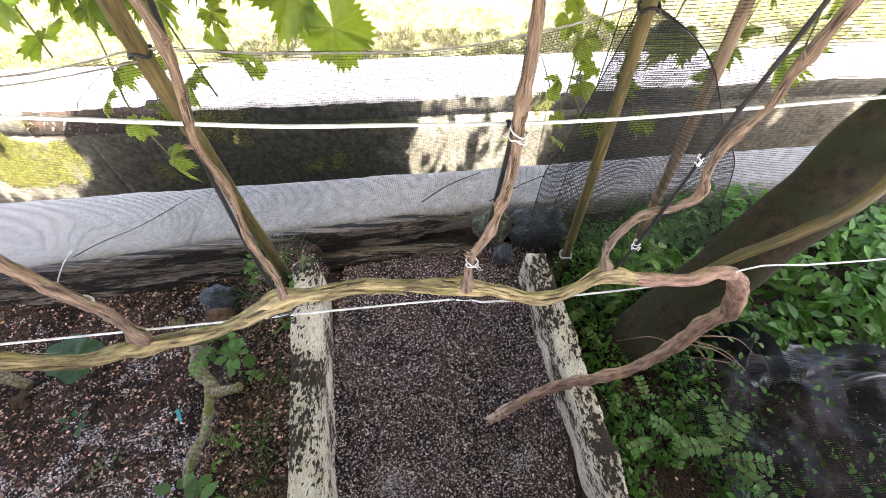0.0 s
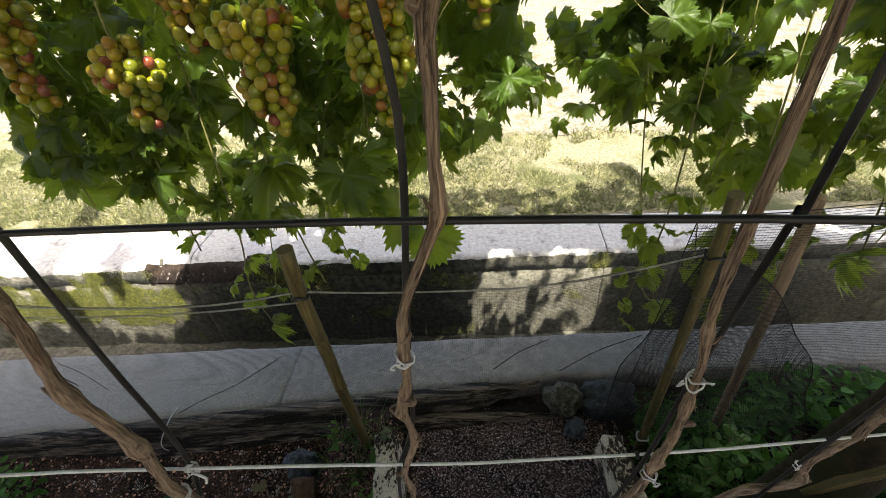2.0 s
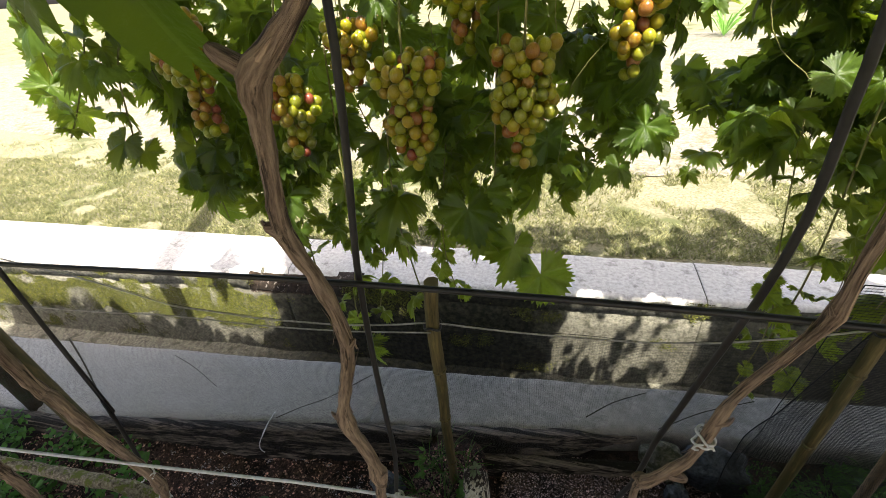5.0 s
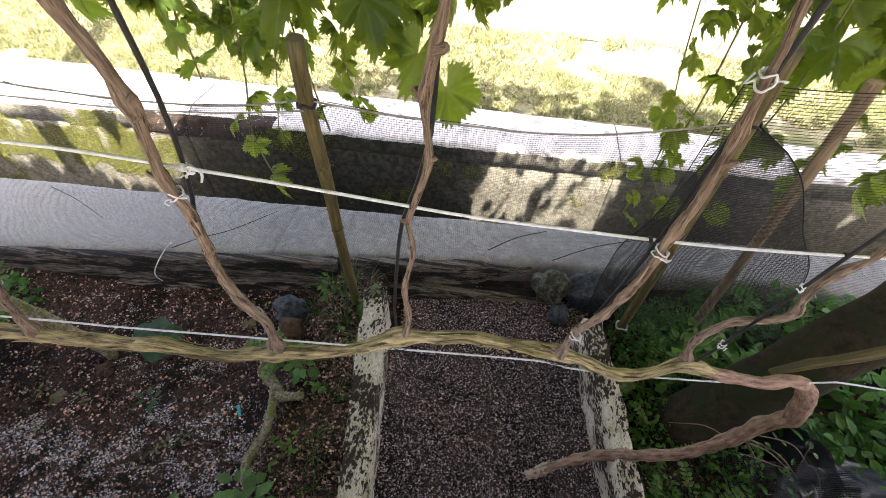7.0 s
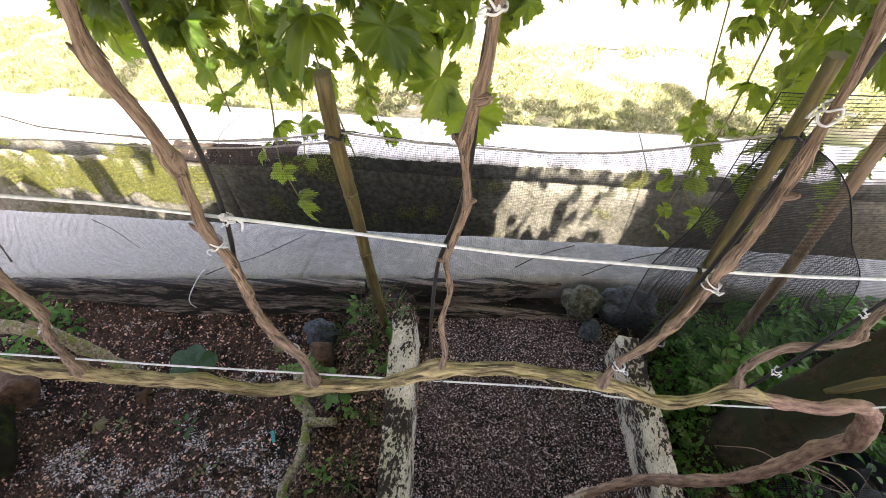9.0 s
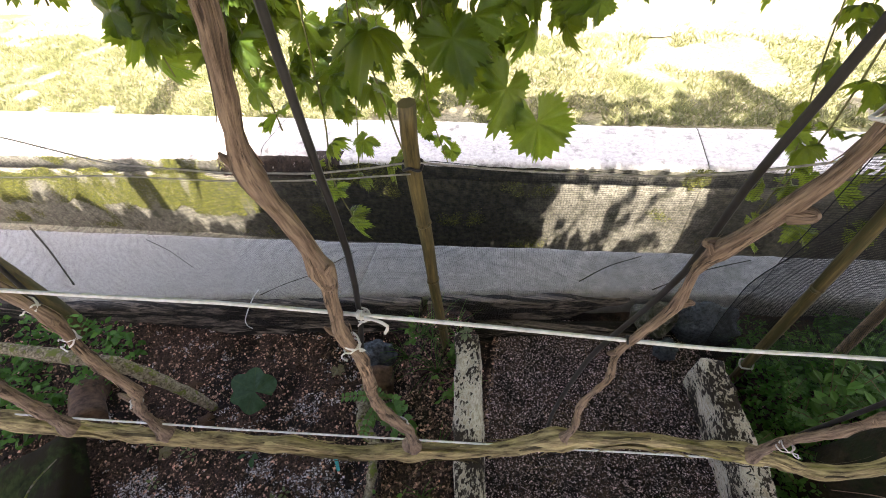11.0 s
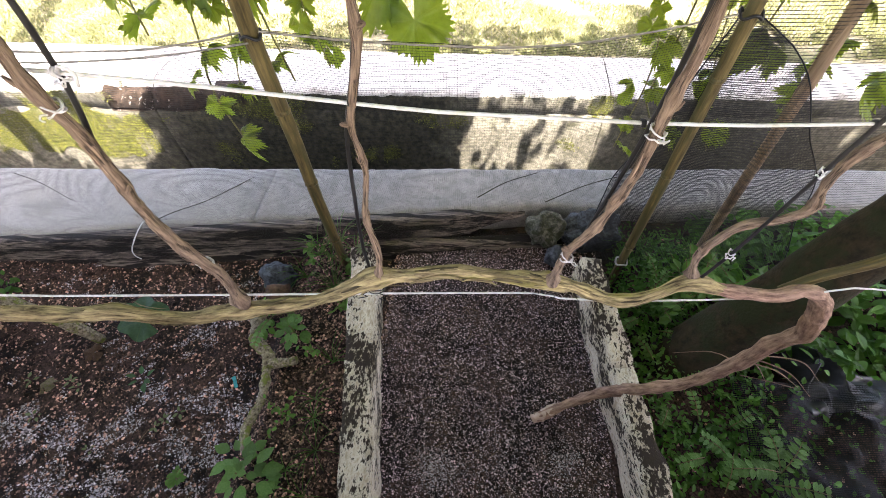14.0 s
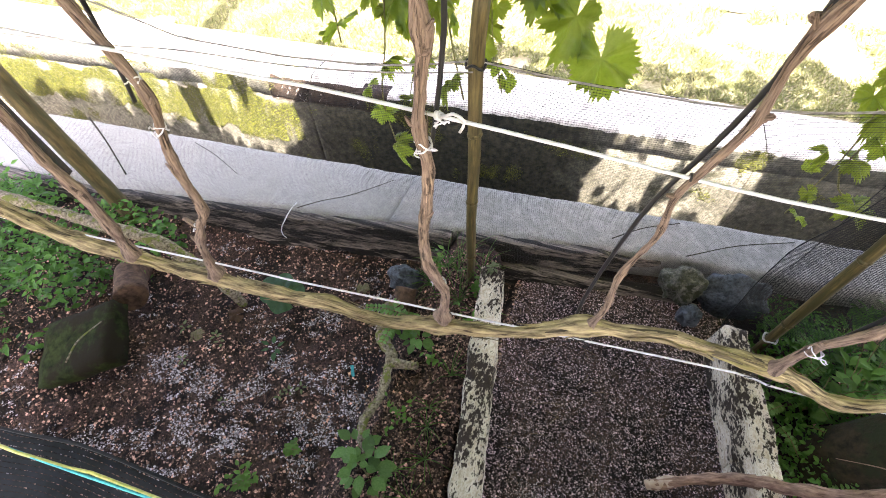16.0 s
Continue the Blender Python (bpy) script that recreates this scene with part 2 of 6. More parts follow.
def berry_mat():
    """Grape skin: yellow green with pink blush by berry, a little light in the flesh, a dull bloom."""
    m = bpy.data.materials.new("grape_skin")
    m.use_nodes = True
    nd, ln = m.node_tree.nodes, m.node_tree.links
    b = nd["Principled BSDF"]
    info = nd.new("ShaderNodeObjectInfo")
    rp = nd.new("ShaderNodeValToRGB")
    e = rp.color_ramp.elements
    e[0].position, e[0].color = 0.0, (0.16, 0.18, 0.015, 1)
    e[1].position, e[1].color = 1.0, (0.24, 0.06, 0.04, 1)
    for p, c in ((0.35, (0.27, 0.275, 0.02)), (0.65, (0.33, 0.28, 0.02)), (0.85, (0.30, 0.19, 0.02)), (0.95, (0.28, 0.11, 0.03))):
        x = e.new(p)
        x.color = (*c, 1)
    ln.new(info.outputs["Random"], rp.inputs[0])
    ln.new(rp.outputs[0], b.inputs["Base Color"])
    b.inputs["Roughness"].default_value = 0.32
    b.inputs["Subsurface Weight"].default_value = 0.85
    b.inputs["Transmission Weight"].default_value = 0.22
    b.inputs["Specular IOR Level"].default_value = 0.5
    b.inputs["Subsurface Radius"].default_value = (0.008, 0.010, 0.002)
    b.inputs["Subsurface Scale"].default_value = 1.0
    n = nd.new("ShaderNodeTexNoise")
    n.inputs["Scale"].default_value = 60
    mr = nd.new("ShaderNodeMapRange")
    mr.inputs[3].default_value, mr.inputs[4].default_value = 0.18, 0.4
    ln.new(n.outputs[0], mr.inputs[0])
    ln.new(mr.outputs[0], b.inputs["Roughness"])
    return m


M_BERRY = berry_mat()


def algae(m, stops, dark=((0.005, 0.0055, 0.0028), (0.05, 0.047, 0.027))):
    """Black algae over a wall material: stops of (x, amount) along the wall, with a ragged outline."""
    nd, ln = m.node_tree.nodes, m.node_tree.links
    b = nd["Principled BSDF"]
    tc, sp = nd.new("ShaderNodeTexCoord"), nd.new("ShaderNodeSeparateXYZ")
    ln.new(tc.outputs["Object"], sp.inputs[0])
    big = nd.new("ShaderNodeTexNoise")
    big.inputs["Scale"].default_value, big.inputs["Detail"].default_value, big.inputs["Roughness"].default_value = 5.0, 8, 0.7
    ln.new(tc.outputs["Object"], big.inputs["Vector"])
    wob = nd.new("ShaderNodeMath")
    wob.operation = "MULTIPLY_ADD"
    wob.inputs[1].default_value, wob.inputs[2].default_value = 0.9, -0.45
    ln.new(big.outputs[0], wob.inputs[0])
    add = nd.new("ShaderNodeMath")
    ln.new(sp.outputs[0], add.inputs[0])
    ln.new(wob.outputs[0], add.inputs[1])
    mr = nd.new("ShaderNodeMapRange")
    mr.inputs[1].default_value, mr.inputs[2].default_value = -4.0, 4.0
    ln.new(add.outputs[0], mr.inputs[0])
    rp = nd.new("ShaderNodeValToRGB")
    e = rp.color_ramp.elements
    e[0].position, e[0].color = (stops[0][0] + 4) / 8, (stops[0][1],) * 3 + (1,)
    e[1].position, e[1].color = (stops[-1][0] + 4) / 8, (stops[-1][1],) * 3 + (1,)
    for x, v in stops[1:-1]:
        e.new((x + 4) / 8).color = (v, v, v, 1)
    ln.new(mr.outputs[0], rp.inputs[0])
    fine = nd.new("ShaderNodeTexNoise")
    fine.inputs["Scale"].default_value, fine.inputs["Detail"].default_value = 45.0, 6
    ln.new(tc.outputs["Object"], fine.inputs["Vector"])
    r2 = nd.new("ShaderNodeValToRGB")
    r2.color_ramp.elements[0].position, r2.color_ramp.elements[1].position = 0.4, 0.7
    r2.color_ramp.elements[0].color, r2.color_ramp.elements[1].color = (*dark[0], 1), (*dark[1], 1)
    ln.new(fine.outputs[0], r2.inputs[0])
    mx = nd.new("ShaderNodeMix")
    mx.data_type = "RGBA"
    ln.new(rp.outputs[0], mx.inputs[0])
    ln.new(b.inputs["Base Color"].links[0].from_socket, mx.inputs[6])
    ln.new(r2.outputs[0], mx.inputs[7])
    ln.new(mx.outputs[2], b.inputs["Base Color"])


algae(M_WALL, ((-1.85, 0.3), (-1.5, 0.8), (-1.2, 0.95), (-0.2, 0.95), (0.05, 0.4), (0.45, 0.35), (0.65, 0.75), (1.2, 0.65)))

algae(M_LEDGE, ((-2.0, 0.05), (-0.8, 0.12), (-0.5, 0.45), (0.5, 0.55), (1.2, 0.5)), ((0.10, 0.096, 0.085), (0.25, 0.241, 0.222)))

# ---- builders ----
rng = random.Random(7)
nrg = np.random.RandomState(7)


def part(name, bm, material, parent=None, label=""):
    """Link a bmesh as one mesh object, under parent if given."""
    me = bpy.data.meshes.new(name)
    if isinstance(bm, tuple):
        me.from_pydata([tuple(v) for v in bm[0]], [], [tuple(f) for f in bm[1]])
    else:
        bm.to_mesh(me)
        bm.free()
    for x in material if isinstance(material, (list, tuple)) else [material]:
        me.materials.append(x)
    ob = new(name, me)
    if parent:
        ob.parent = parent
    if label:
        ob["label"] = label
    return ob


def smooth(ob):
    for p in ob.data.polygons:
        p.use_smooth = True
    return ob


def place(name, label, category, at=(0, 0, 0), group="", kind=""):
    """An empty that carries the parts of a thing."""
    ob = new(name)
    ob.location = at
    ob.empty_display_size = 0.05
    return tagged(ob, label, category, group, kind)


def spline(pts, step=0.02):
    """Catmull-Rom through pts (each x, y, z, ...), resampled."""
    P = [np.array(p, float) for p in pts]
    P = [2 * P[0] - P[1]] + P + [2 * P[-1] - P[-2]]
    out = []
    for a, b, c, d in zip(P, P[1:], P[2:], P[3:]):
        n = max(2, int(np.linalg.norm((c - b)[:3]) / step))
        for i in range(n):
            t = i / n
            out.append(0.5 * (2 * b + (c - a) * t + (2 * a - 5 * b + 4 * c - d) * t * t + (3 * b - a - 3 * c + d) * t ** 3))
    out.append(P[-2])
    return out


def tube(bm, pts, segs=8, rough=0.0, freq=40, cap=True, ridges=0, step=0.02, squash=1.0):
    """A bent round bar through pts (x, y, z, radius), with lumps and lengthwise ridges."""
    pts = spline(pts, step)
    uv = bm.loops.layers.uv.verify()
    rings, run = [], [0.0]
    for a, b in zip(pts, pts[1:]):
        run.append(run[-1] + float(np.linalg.norm((b - a)[:3])))
    prev = None
    for i, p in enumerate(pts):
        c = Vector(p[:3])
        a, b = Vector(pts[max(0, i - 1)][:3]), Vector(pts[min(len(pts) - 1, i + 1)][:3])
        t = (b - a).normalized()
        u = prev - t * prev.dot(t) if prev else t.orthogonal()
        u.normalize()
        prev = u
        v = t.cross(u)
        ring = []
        for k in range(segs):
            an = 2 * math.pi * k / segs
            w = u * math.cos(an) + v * math.sin(an) * squash
            r = p[3]
            if rough:
                q = c + w * r
                r *= 1 + rough * noise.noise(q * freq) + rough * 0.6 * noise.noise(q * freq * 0.35)
            if ridges:
                r *= 1 + ridges * math.sin(an * 6 + 1.5 * noise.noise(c * 30)) * (0.4 + 0.6 * math.sin(an * 3 + i * 0.07))
            ring.append(bm.verts.new(c + w * r))
        rings.append(ring)
    for a, b, va, vb in zip(rings, rings[1:], run, run[1:]):
        for k in range(segs):
            f = bm.faces.new((a[k], a[(k + 1) % segs], b[(k + 1) % segs], b[k]))
            f.smooth = True
            for lp, (su, sv) in zip(f.loops, ((k, va), (k + 1, va), (k + 1, vb), (k, vb))):
                lp[uv].uv = (0.03 * su / segs, sv)
    if cap:
        bm.faces.new(reversed(rings[0]))
        bm.faces.new(rings[-1])
    return bm


def bar(pts, **kw):
    return tube(bmesh.new(), pts, **kw)


def rock(size, seed, sub=3, rough=0.25, freq=1.6):
    """A lumpy stone, base near z 0."""
    bm = bmesh.new()
    bmesh.ops.create_icosphere(bm, subdivisions=sub, radius=1)
    off = Vector((seed * 3.1, seed * 1.7, seed))
    for v in bm.verts:
        n = v.co.normalized()
        k = 1 + rough * noise.noise(n * freq + off) + rough * 0.4 * noise.noise(n * freq * 3 + off)
        v.co = Vector((n.x * k * size[0], n.y * k * size[1], n.z * k * size[2]))
    return bm


def block(x0, x1, y0, y1, z0, z1, nx, ny, nz, jitter=0.0, freq=8.0, shape=None, bevel=0.0):
    """A cut-up box whose skin is roughened; shape(v) may bend it."""
    bm = bmesh.new()
    bmesh.ops.create_cube(bm, size=1)
    for axis, n in ((0, nx), (1, ny), (2, nz)):
        for i in range(1, n):
            co, no = [0, 0, 0], [0, 0, 0]
            co[axis], no[axis] = i / n - 0.5, 1
            bmesh.ops.bisect_plane(bm, geom=bm.verts[:] + bm.edges[:] + bm.faces[:], plane_co=co, plane_no=no)
    for v in bm.verts:
        u = v.co + Vector((0.5, 0.5, 0.5))
        p = Vector((x0 + u.x * (x1 - x0), y0 + u.y * (y1 - y0), z0 + u.z * (z1 - z0)))
        edge = sum(1 for a in u if a < 1e-4 or a > 1 - 1e-4)
        if bevel and edge >= 2:
            mid = Vector(((x0 + x1) / 2, (y0 + y1) / 2, (z0 + z1) / 2))
            d = (mid - p)
            p += Vector((0, math.copysign(bevel, d.y), math.copysign(bevel, d.z)))
        if shape:
            p = shape(p, u)
        if jitter:
            p += Vector((noise.noise(p * freq), noise.noise(p * freq + Vector((9, 0, 0))), noise.noise(p * freq + Vector((0, 9, 0))))) * jitter
        v.co = p
    return bm


def grains(name, spots, sizes, material, label, category):
    """Many small angular grains as one stuff object."""
    base = np.array([(1, 0, 0), (-1, 0, 0), (0, 1, 0), (0, -1, 0), (0, 0, 1), (0, 0, -1)], float)
    tri = np.array([(0, 2, 4), (2, 1, 4), (1, 3, 4), (3, 0, 4), (2, 0, 5), (1, 2, 5), (3, 1, 5), (0, 3, 5)])
    n = len(spots)
    v = base[None] * (0.6 + 0.8 * nrg.rand(n, 6, 1)) * np.array(sizes)[:, None, None]
    v[:, :, 2] *= 0.7
    a = nrg.rand(n) * 6.283
    ca, sa = np.cos(a)[:, None], np.sin(a)[:, None]
    x, y = v[:, :, 0] * ca - v[:, :, 1] * sa, v[:, :, 0] * sa + v[:, :, 1] * ca
    tilt = nrg.randn(n)[:, None] * 0.5
    y, z = y * np.cos(tilt) - v[:, :, 2] * np.sin(tilt), y * np.sin(tilt) + v[:, :, 2] * np.cos(tilt)
    w = np.stack([x, y, z], 2) + np.array(spots)[:, None, :]
    f = (tri[None] + (np.arange(n) * 6)[:, None, None]).reshape(-1, 3)
    me = bpy.data.meshes.new(name)
    me.from_pydata(w.reshape(-1, 3).tolist(), [], f.tolist())
    me.materials.append(material)
    return tagged(new(name, me), label, category, kind="stuff")

# ---- ground, ditch walls, kerbs ----
def ledge_front(x):
    return 0.905 + (0.165 * x if x < 0.12 else 0.02 + 0.08 * (x - 0.12)) if x > -1.6 else 0.905 - 0.264 + 0.08 * (x + 1.6)


def ledge_far(x):
    return 1.082 + 0.078 * x


def wall_front(x):
    return 1.64 + 0.055 * x


def wall_back(x):
    return 1.955 + 0.018 * x


def soil_z(x, y):
    z = 0.012 * noise.noise(Vector((x * 6, y * 6, 1))) + 0.006 * noise.noise(Vector((x * 22, y * 22, 4)))
    strip = max(0.0, min(1.0, (x + 0.47) / 0.08)) * max(0.0, min(1.0, (-0.17 - 0.1 * y - x) / 0.03))
    z += 0.085 * strip
    if -0.21 < x < 0.33:
        z = z * 0.5 + 0.012
        z += 0.006 * math.exp(-((x - 0.375 + 0.143 * y) / 0.03) ** 2) + 0.006 * math.exp(-((x + 0.105 + 0.18 * y) / 0.025) ** 2)
    if x > 0.33:
        z += 0.04 * min(1.0, (x - 0.33) / 0.1)
    if x < -1.0:
        z += 0.05 * min(1.0, (-1.0 - x) / 0.3)
    return z


def axis(lo, hi, step, far=600.0):
    a = list(np.arange(lo, hi + 1e-6, step))
    out, d = [], step
    while (out[-1] if out else hi) < far:
        d *= 1.5
        out.append((out[-1] if out else hi) + d)
    neg, d = [], step
    while (neg[-1] if neg else lo) > -far:
        d *= 1.5
        neg.append((neg[-1] if neg else lo) - d)
    return neg[::-1] + a + out


def build_ground():
    xs, ys = axis(-1.9, 1.5, 0.025), axis(-0.4, 2.2, 0.025)
    verts, faces, kinds = [], [], []

    def height(x, y):
        xc = max(-8.0, min(8.0, x))
        inner = 0.5 * (ledge_front(xc) + ledge_far(xc))
        outer = 0.5 * (wall_front(xc) + wall_back(xc))
        if y < inner:
            return soil_z(x, y) if abs(x) < 5 and y > -3 else 0.0
        if y < outer:
            return -0.52 + 0.02 * noise.noise(Vector((x * 5, y * 5, 0)))
        far = max(0.0, y - 2.2)
        return -0.05 + 0.015 * noise.noise(Vector((x * 3, y * 3, 7))) * min(1.0, far + 0.2)

    for y in ys:
        for x in xs:
            verts.append((x, y, height(x, y)))
    nx = len(xs)
    for j in range(len(ys) - 1):
        for i in range(nx - 1):
            faces.append((j * nx + i, j * nx + i + 1, (j + 1) * nx + i + 1, (j + 1) * nx + i))
            yc, xc = (ys[j] + ys[j + 1]) / 2, max(-8.0, min(8.0, xs[i]))
            kinds.append((0 if -2.6 < xs[i] < 2.2 and yc > -1.4 else 2) if yc < ledge_far(xc) - 0.05 else 1 if yc < wall_front(xc) + 0.1 else 2)
    ob = part("ground", (verts, faces), [M_SOIL, M_WALL, M_LAWN])
    ob.data.polygons.foreach_set("material_index", kinds)
    return smooth(tagged(ob, "dark garden soil, ditch bed and sunlit dry lawn", "ground", kind="structure"))


build_ground()


def long_wall(name, f0, f1, z0, z1, material, x0=-8.0, x1=8.0, label="", crumble=0.006, lip=0.012, groove=0.0):
    """A long wall between two plan lines, with a worn, rounded top."""
    xs = [x0] + [x for x in list(np.arange(-8, -2.6, 0.2)) + list(np.arange(-2.6, 1.8, 0.02)) + list(np.arange(1.8, 8.01, 0.2)) if x0 + 0.005 < x < x1 - 0.005] + [x1]
    prof = [(0, z0), (0, z0 + (z1 - z0) * 0.35), (0, z0 + (z1 - z0) * 0.7), (0, z1 - 0.105), (0.02 * groove, z1 - 0.101), (0.02 * groove, z1 - 0.096), (0, z1 - 0.092), (0, z1 - lip * 2), (0.01, z1 - lip), (0.04, z1 - lip * 0.3)]
    prof += [(s, z1) for s in (0.1, 0.2, 0.3, 0.4, 0.5, 0.6, 0.7, 0.8, 0.9)] + [(0.96, z1 - lip * 0.3), (1, z1 - lip), (1, z0)]
    verts, faces = [], []
    for x in xs:
        for s, z in prof:
            y = f0(x) + s * (f1(x) - f0(x))
            q = Vector((x, y, z))
            k = crumble * (noise.noise(q * 9) + 0.7 * noise.noise(q * 31))
            edge = 1.0 + 1.6 * (abs(s - 0.02) < 0.03)
            chip = 0.0
            if groove and s < 0.25 and z > z1 - 0.05 and -1.64 < x < -1.06:
                chip = (0.03 + 0.04 * abs(noise.noise(Vector((x * 13, s * 9, 2))))) * min(1.0, (x + 1.64) / 0.06, (-1.06 - x) / 0.12) * (1 - s * 4)
            verts.append((x, y + k * edge + 0.8 * chip, z + 0.6 * k * edge - chip))
    n = len(prof)
    for i in range(len(xs) - 1):
        for k in range(n - 1):
            a = i * n + k
            faces.append((a, a + n, a + n + 1, a + 1))
    faces += [tuple(range(n)), tuple(reversed(range((len(xs) - 1) * n, len(xs) * n)))]
    ob = part(name, (verts, faces), material)
    return smooth(tagged(ob, label, "wall", kind="structure"))


for xa, xb in ((-8.0, -0.6165), (-0.6135, 8.0)):
    long_wall("wall_ledge", ledge_front, ledge_far, -0.6, 0.1, M_LEDGE, xa, xb, "low grey weathered concrete ledge beside the soil beds", 0.0032, 0.012)
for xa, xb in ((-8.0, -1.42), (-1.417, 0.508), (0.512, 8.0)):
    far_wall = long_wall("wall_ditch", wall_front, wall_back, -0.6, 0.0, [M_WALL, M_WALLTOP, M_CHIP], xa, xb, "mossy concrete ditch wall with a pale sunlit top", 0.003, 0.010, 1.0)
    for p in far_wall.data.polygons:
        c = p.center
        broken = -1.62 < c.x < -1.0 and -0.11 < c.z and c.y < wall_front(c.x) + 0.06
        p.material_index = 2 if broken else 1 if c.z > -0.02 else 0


def curb(name, line, width, top, label):
    """A narrow flaked kerb made of cast lengths, end to end."""
    thing = place(name, label, "kerb", kind="structure")
    (xa, ya), (xb, yb) = line
    cuts = [0.0, 0.36, 0.7, 1.0]
    for s, e in zip(cuts, cuts[1:]):
        def shape(p, u, s=s, e=e):
            t = s + (e - s - 0.0008) * u.y
            w = width * (1.08 - 0.2 * t + 0.14 * noise.noise(Vector((t * 9, top * 40, 0))))
            cx, cy = xa + (xb - xa) * t, ya + (yb - ya) * t
            k = 0.006 * noise.noise(Vector((t * 16 + u.x * 3, u.z * 3, top * 70)))
            pinch = 0.86 if u.z > 0.99 else 1.0
            return Vector((cx + (u.x - 0.5) * w * pinch + k, cy, -0.05 + (top + 0.05) * u.z + 0.6 * k))
        ob = part("kerb_length", block(0, 1, 0, 1, 0, 1, 4, 24, 5, 0.004, 45, shape), M_CURB, thing)
        smooth(ob)
    return thing


curb("kerb_west", ((-0.264, 0.70), (-0.114, -0.12)), 0.064, 0.155, "narrow kerb of flaking whitewashed concrete beside soil bed")
curb("kerb_east", ((0.301, 0.728), (0.411, -0.05)), 0.05, 0.14, "crumbling kerb of flaking whitewashed concrete edging gravel bed")


# ---- rotten boards and stones along the ledge ----
def board(x0, x1, drop, z0, z1, thick, label, taper=False):
    def shape(p, u):
        x = x0 + (x1 - x0) * u.x
        t = 1.0 - max(0.0, (u.x - 0.62) / 0.38) * 0.92 if taper else 1.0
        mid = z1 - 0.012
        z = mid + (z0 + (z1 - z0) * u.z - mid) * t
        lean = 0.35 * (z1 - z)
        groove = 0.006 * noise.noise(Vector((x * 4, z * 120, 2))) + 0.004 * noise.noise(Vector((x * 14, z * 60, 5)))
        return Vector((x, ledge_front(x) - drop - thick * (1 - u.y) * t - lean + groove, z + groove * 0.8))
    ob = part("rotten_board", block(0, 1, 0, 1, 0, 1, 90, 2, 12, 0.003, 30, shape), M_BOARD)
    return smooth(tagged(ob, label, "board"))


board(-2.4, -0.42, -0.004, 0.0, 0.096, 0.03, "dark rotten timber board against the concrete ledge")
board(-0.40, 0.15, -0.004, 0.022, 0.094, 0.028, "brown rotten board with a splintered pointed end", True)
board(-0.36, 0.26, 0.045, -0.01, 0.035, 0.03, "low weathered grey plank lying at the ledge foot")


def stone(at, size, seed, material, label, turn=0):
    ob = part("stone", rock(size, seed, 4, 0.36, 2.0), material)
    ob.matrix_world = pose(*at, 0, 0, turn)
    return smooth(tagged(ob, label, "stone"))


stone((0.208, 0.872, 0.07), (0.052, 0.042, 0.062), 2, M_STONE, "rounded mossy grey stone at the ledge corner")
stone((0.236, 0.80, 0.045), (0.027, 0.024, 0.036), 5, M_SLATE, "small dark angular stone beside the ledge")
stone((0.335, 0.885, 0.055), (0.08, 0.048, 0.07), 9, M_SLATE, "dark blue-grey stone wrapped in netting")
stone((-0.505, 0.665, 0.05), (0.045, 0.032, 0.04), 12, M_SLATE, "blue-grey stone half buried in soil")

# ---- soil grains ----
def scatter(n, x0, x1, y0, y1, lift=0.001, keep=None):
    out = []
    while len(out) < n:
        x, y = rng.uniform(x0, x1), rng.uniform(y0, y1)
        if y > ledge_front(x) - 0.03 or (keep and not keep(x, y)):
            continue
        out.append((x, y, soil_z(x, y) + lift))
    return out


FLECK_HEAPS = ((-0.775, 0.22), (-0.749, 0.275), (-0.727, 0.342), (-1.006, 0.017), (-0.915, 0.05), (-0.833, 0.034), (-0.959, 0.216), (-0.854, 0.233), (-0.579, 0.216), (-0.66, 0.495), (-1.148, 0.215), (-1.184, 0.377), (-0.83, 0.125), (-0.716, 0.131), (-0.51, 0.306), (-0.525, 0.226), (-0.54, 0.27), (-0.6, 0.24), (-0.56, 0.33), (-0.62, 0.33), (-0.55, 0.16), (-0.998, 0.245))


def fleck_here(x, y):
    """Flecks lie in ragged heaps and streaks, and thinly between them."""
    u, v = x * 0.8 + y * 0.6, y * 0.8 - x * 0.6
    near = max(math.exp(-((x - a) ** 2 + (y - b) ** 2) / 0.0016) for a, b in FLECK_HEAPS)
    return 0.7 * near + 0.5 * noise.noise(Vector((u * 7, v * 11, 3.3))) + 0.8 * noise.noise(Vector((u * 30, v * 44, 8))) + rng.uniform(-0.25, 0.25) > 0.46


p_bed = scatter(72000, -0.2, 0.36, -0.15, 0.88)
grains("bed_grit", p_bed, 0.0010 + 0.0017 * nrg.rand(len(p_bed)) ** 1.7, M_GRIT, "dark purplish coarse grit filling the bed", "gravel")
p_left = scatter(52000, -1.7, -0.2, -0.15, 0.8)
p_strip = scatter(15000, -0.46, -0.19, -0.1, 0.78)
grains("strip_crumbs", p_strip, 0.0012 + 0.0034 * nrg.rand(len(p_strip)) ** 2.4, M_STRIP, "brown crumbly soil beside the kerb", "soil")
p_clod = scatter(2600, -1.7, -0.2, -0.15, 0.8)
grains("soil_clods", p_clod, 0.003 + 0.007 * nrg.rand(len(p_clod)) ** 2, M_SOIL, "loose dark clods lying on the soil bed", "soil")
grains("soil_crumbs", p_left, 0.0012 + 0.0040 * nrg.rand(len(p_left)) ** 3, M_CRUMB, "dark brown crumbly soil between the kerbs", "soil")
p_fleck = scatter(16000, -1.35, -0.45, -0.1, 0.72, 0.002, fleck_here)
grains("white_flecks", p_fleck, 0.0006 + 0.0026 * nrg.rand(len(p_fleck)) ** 2.6, M_FLECK, "white mineral flecks scattered on dark soil", "gravel")
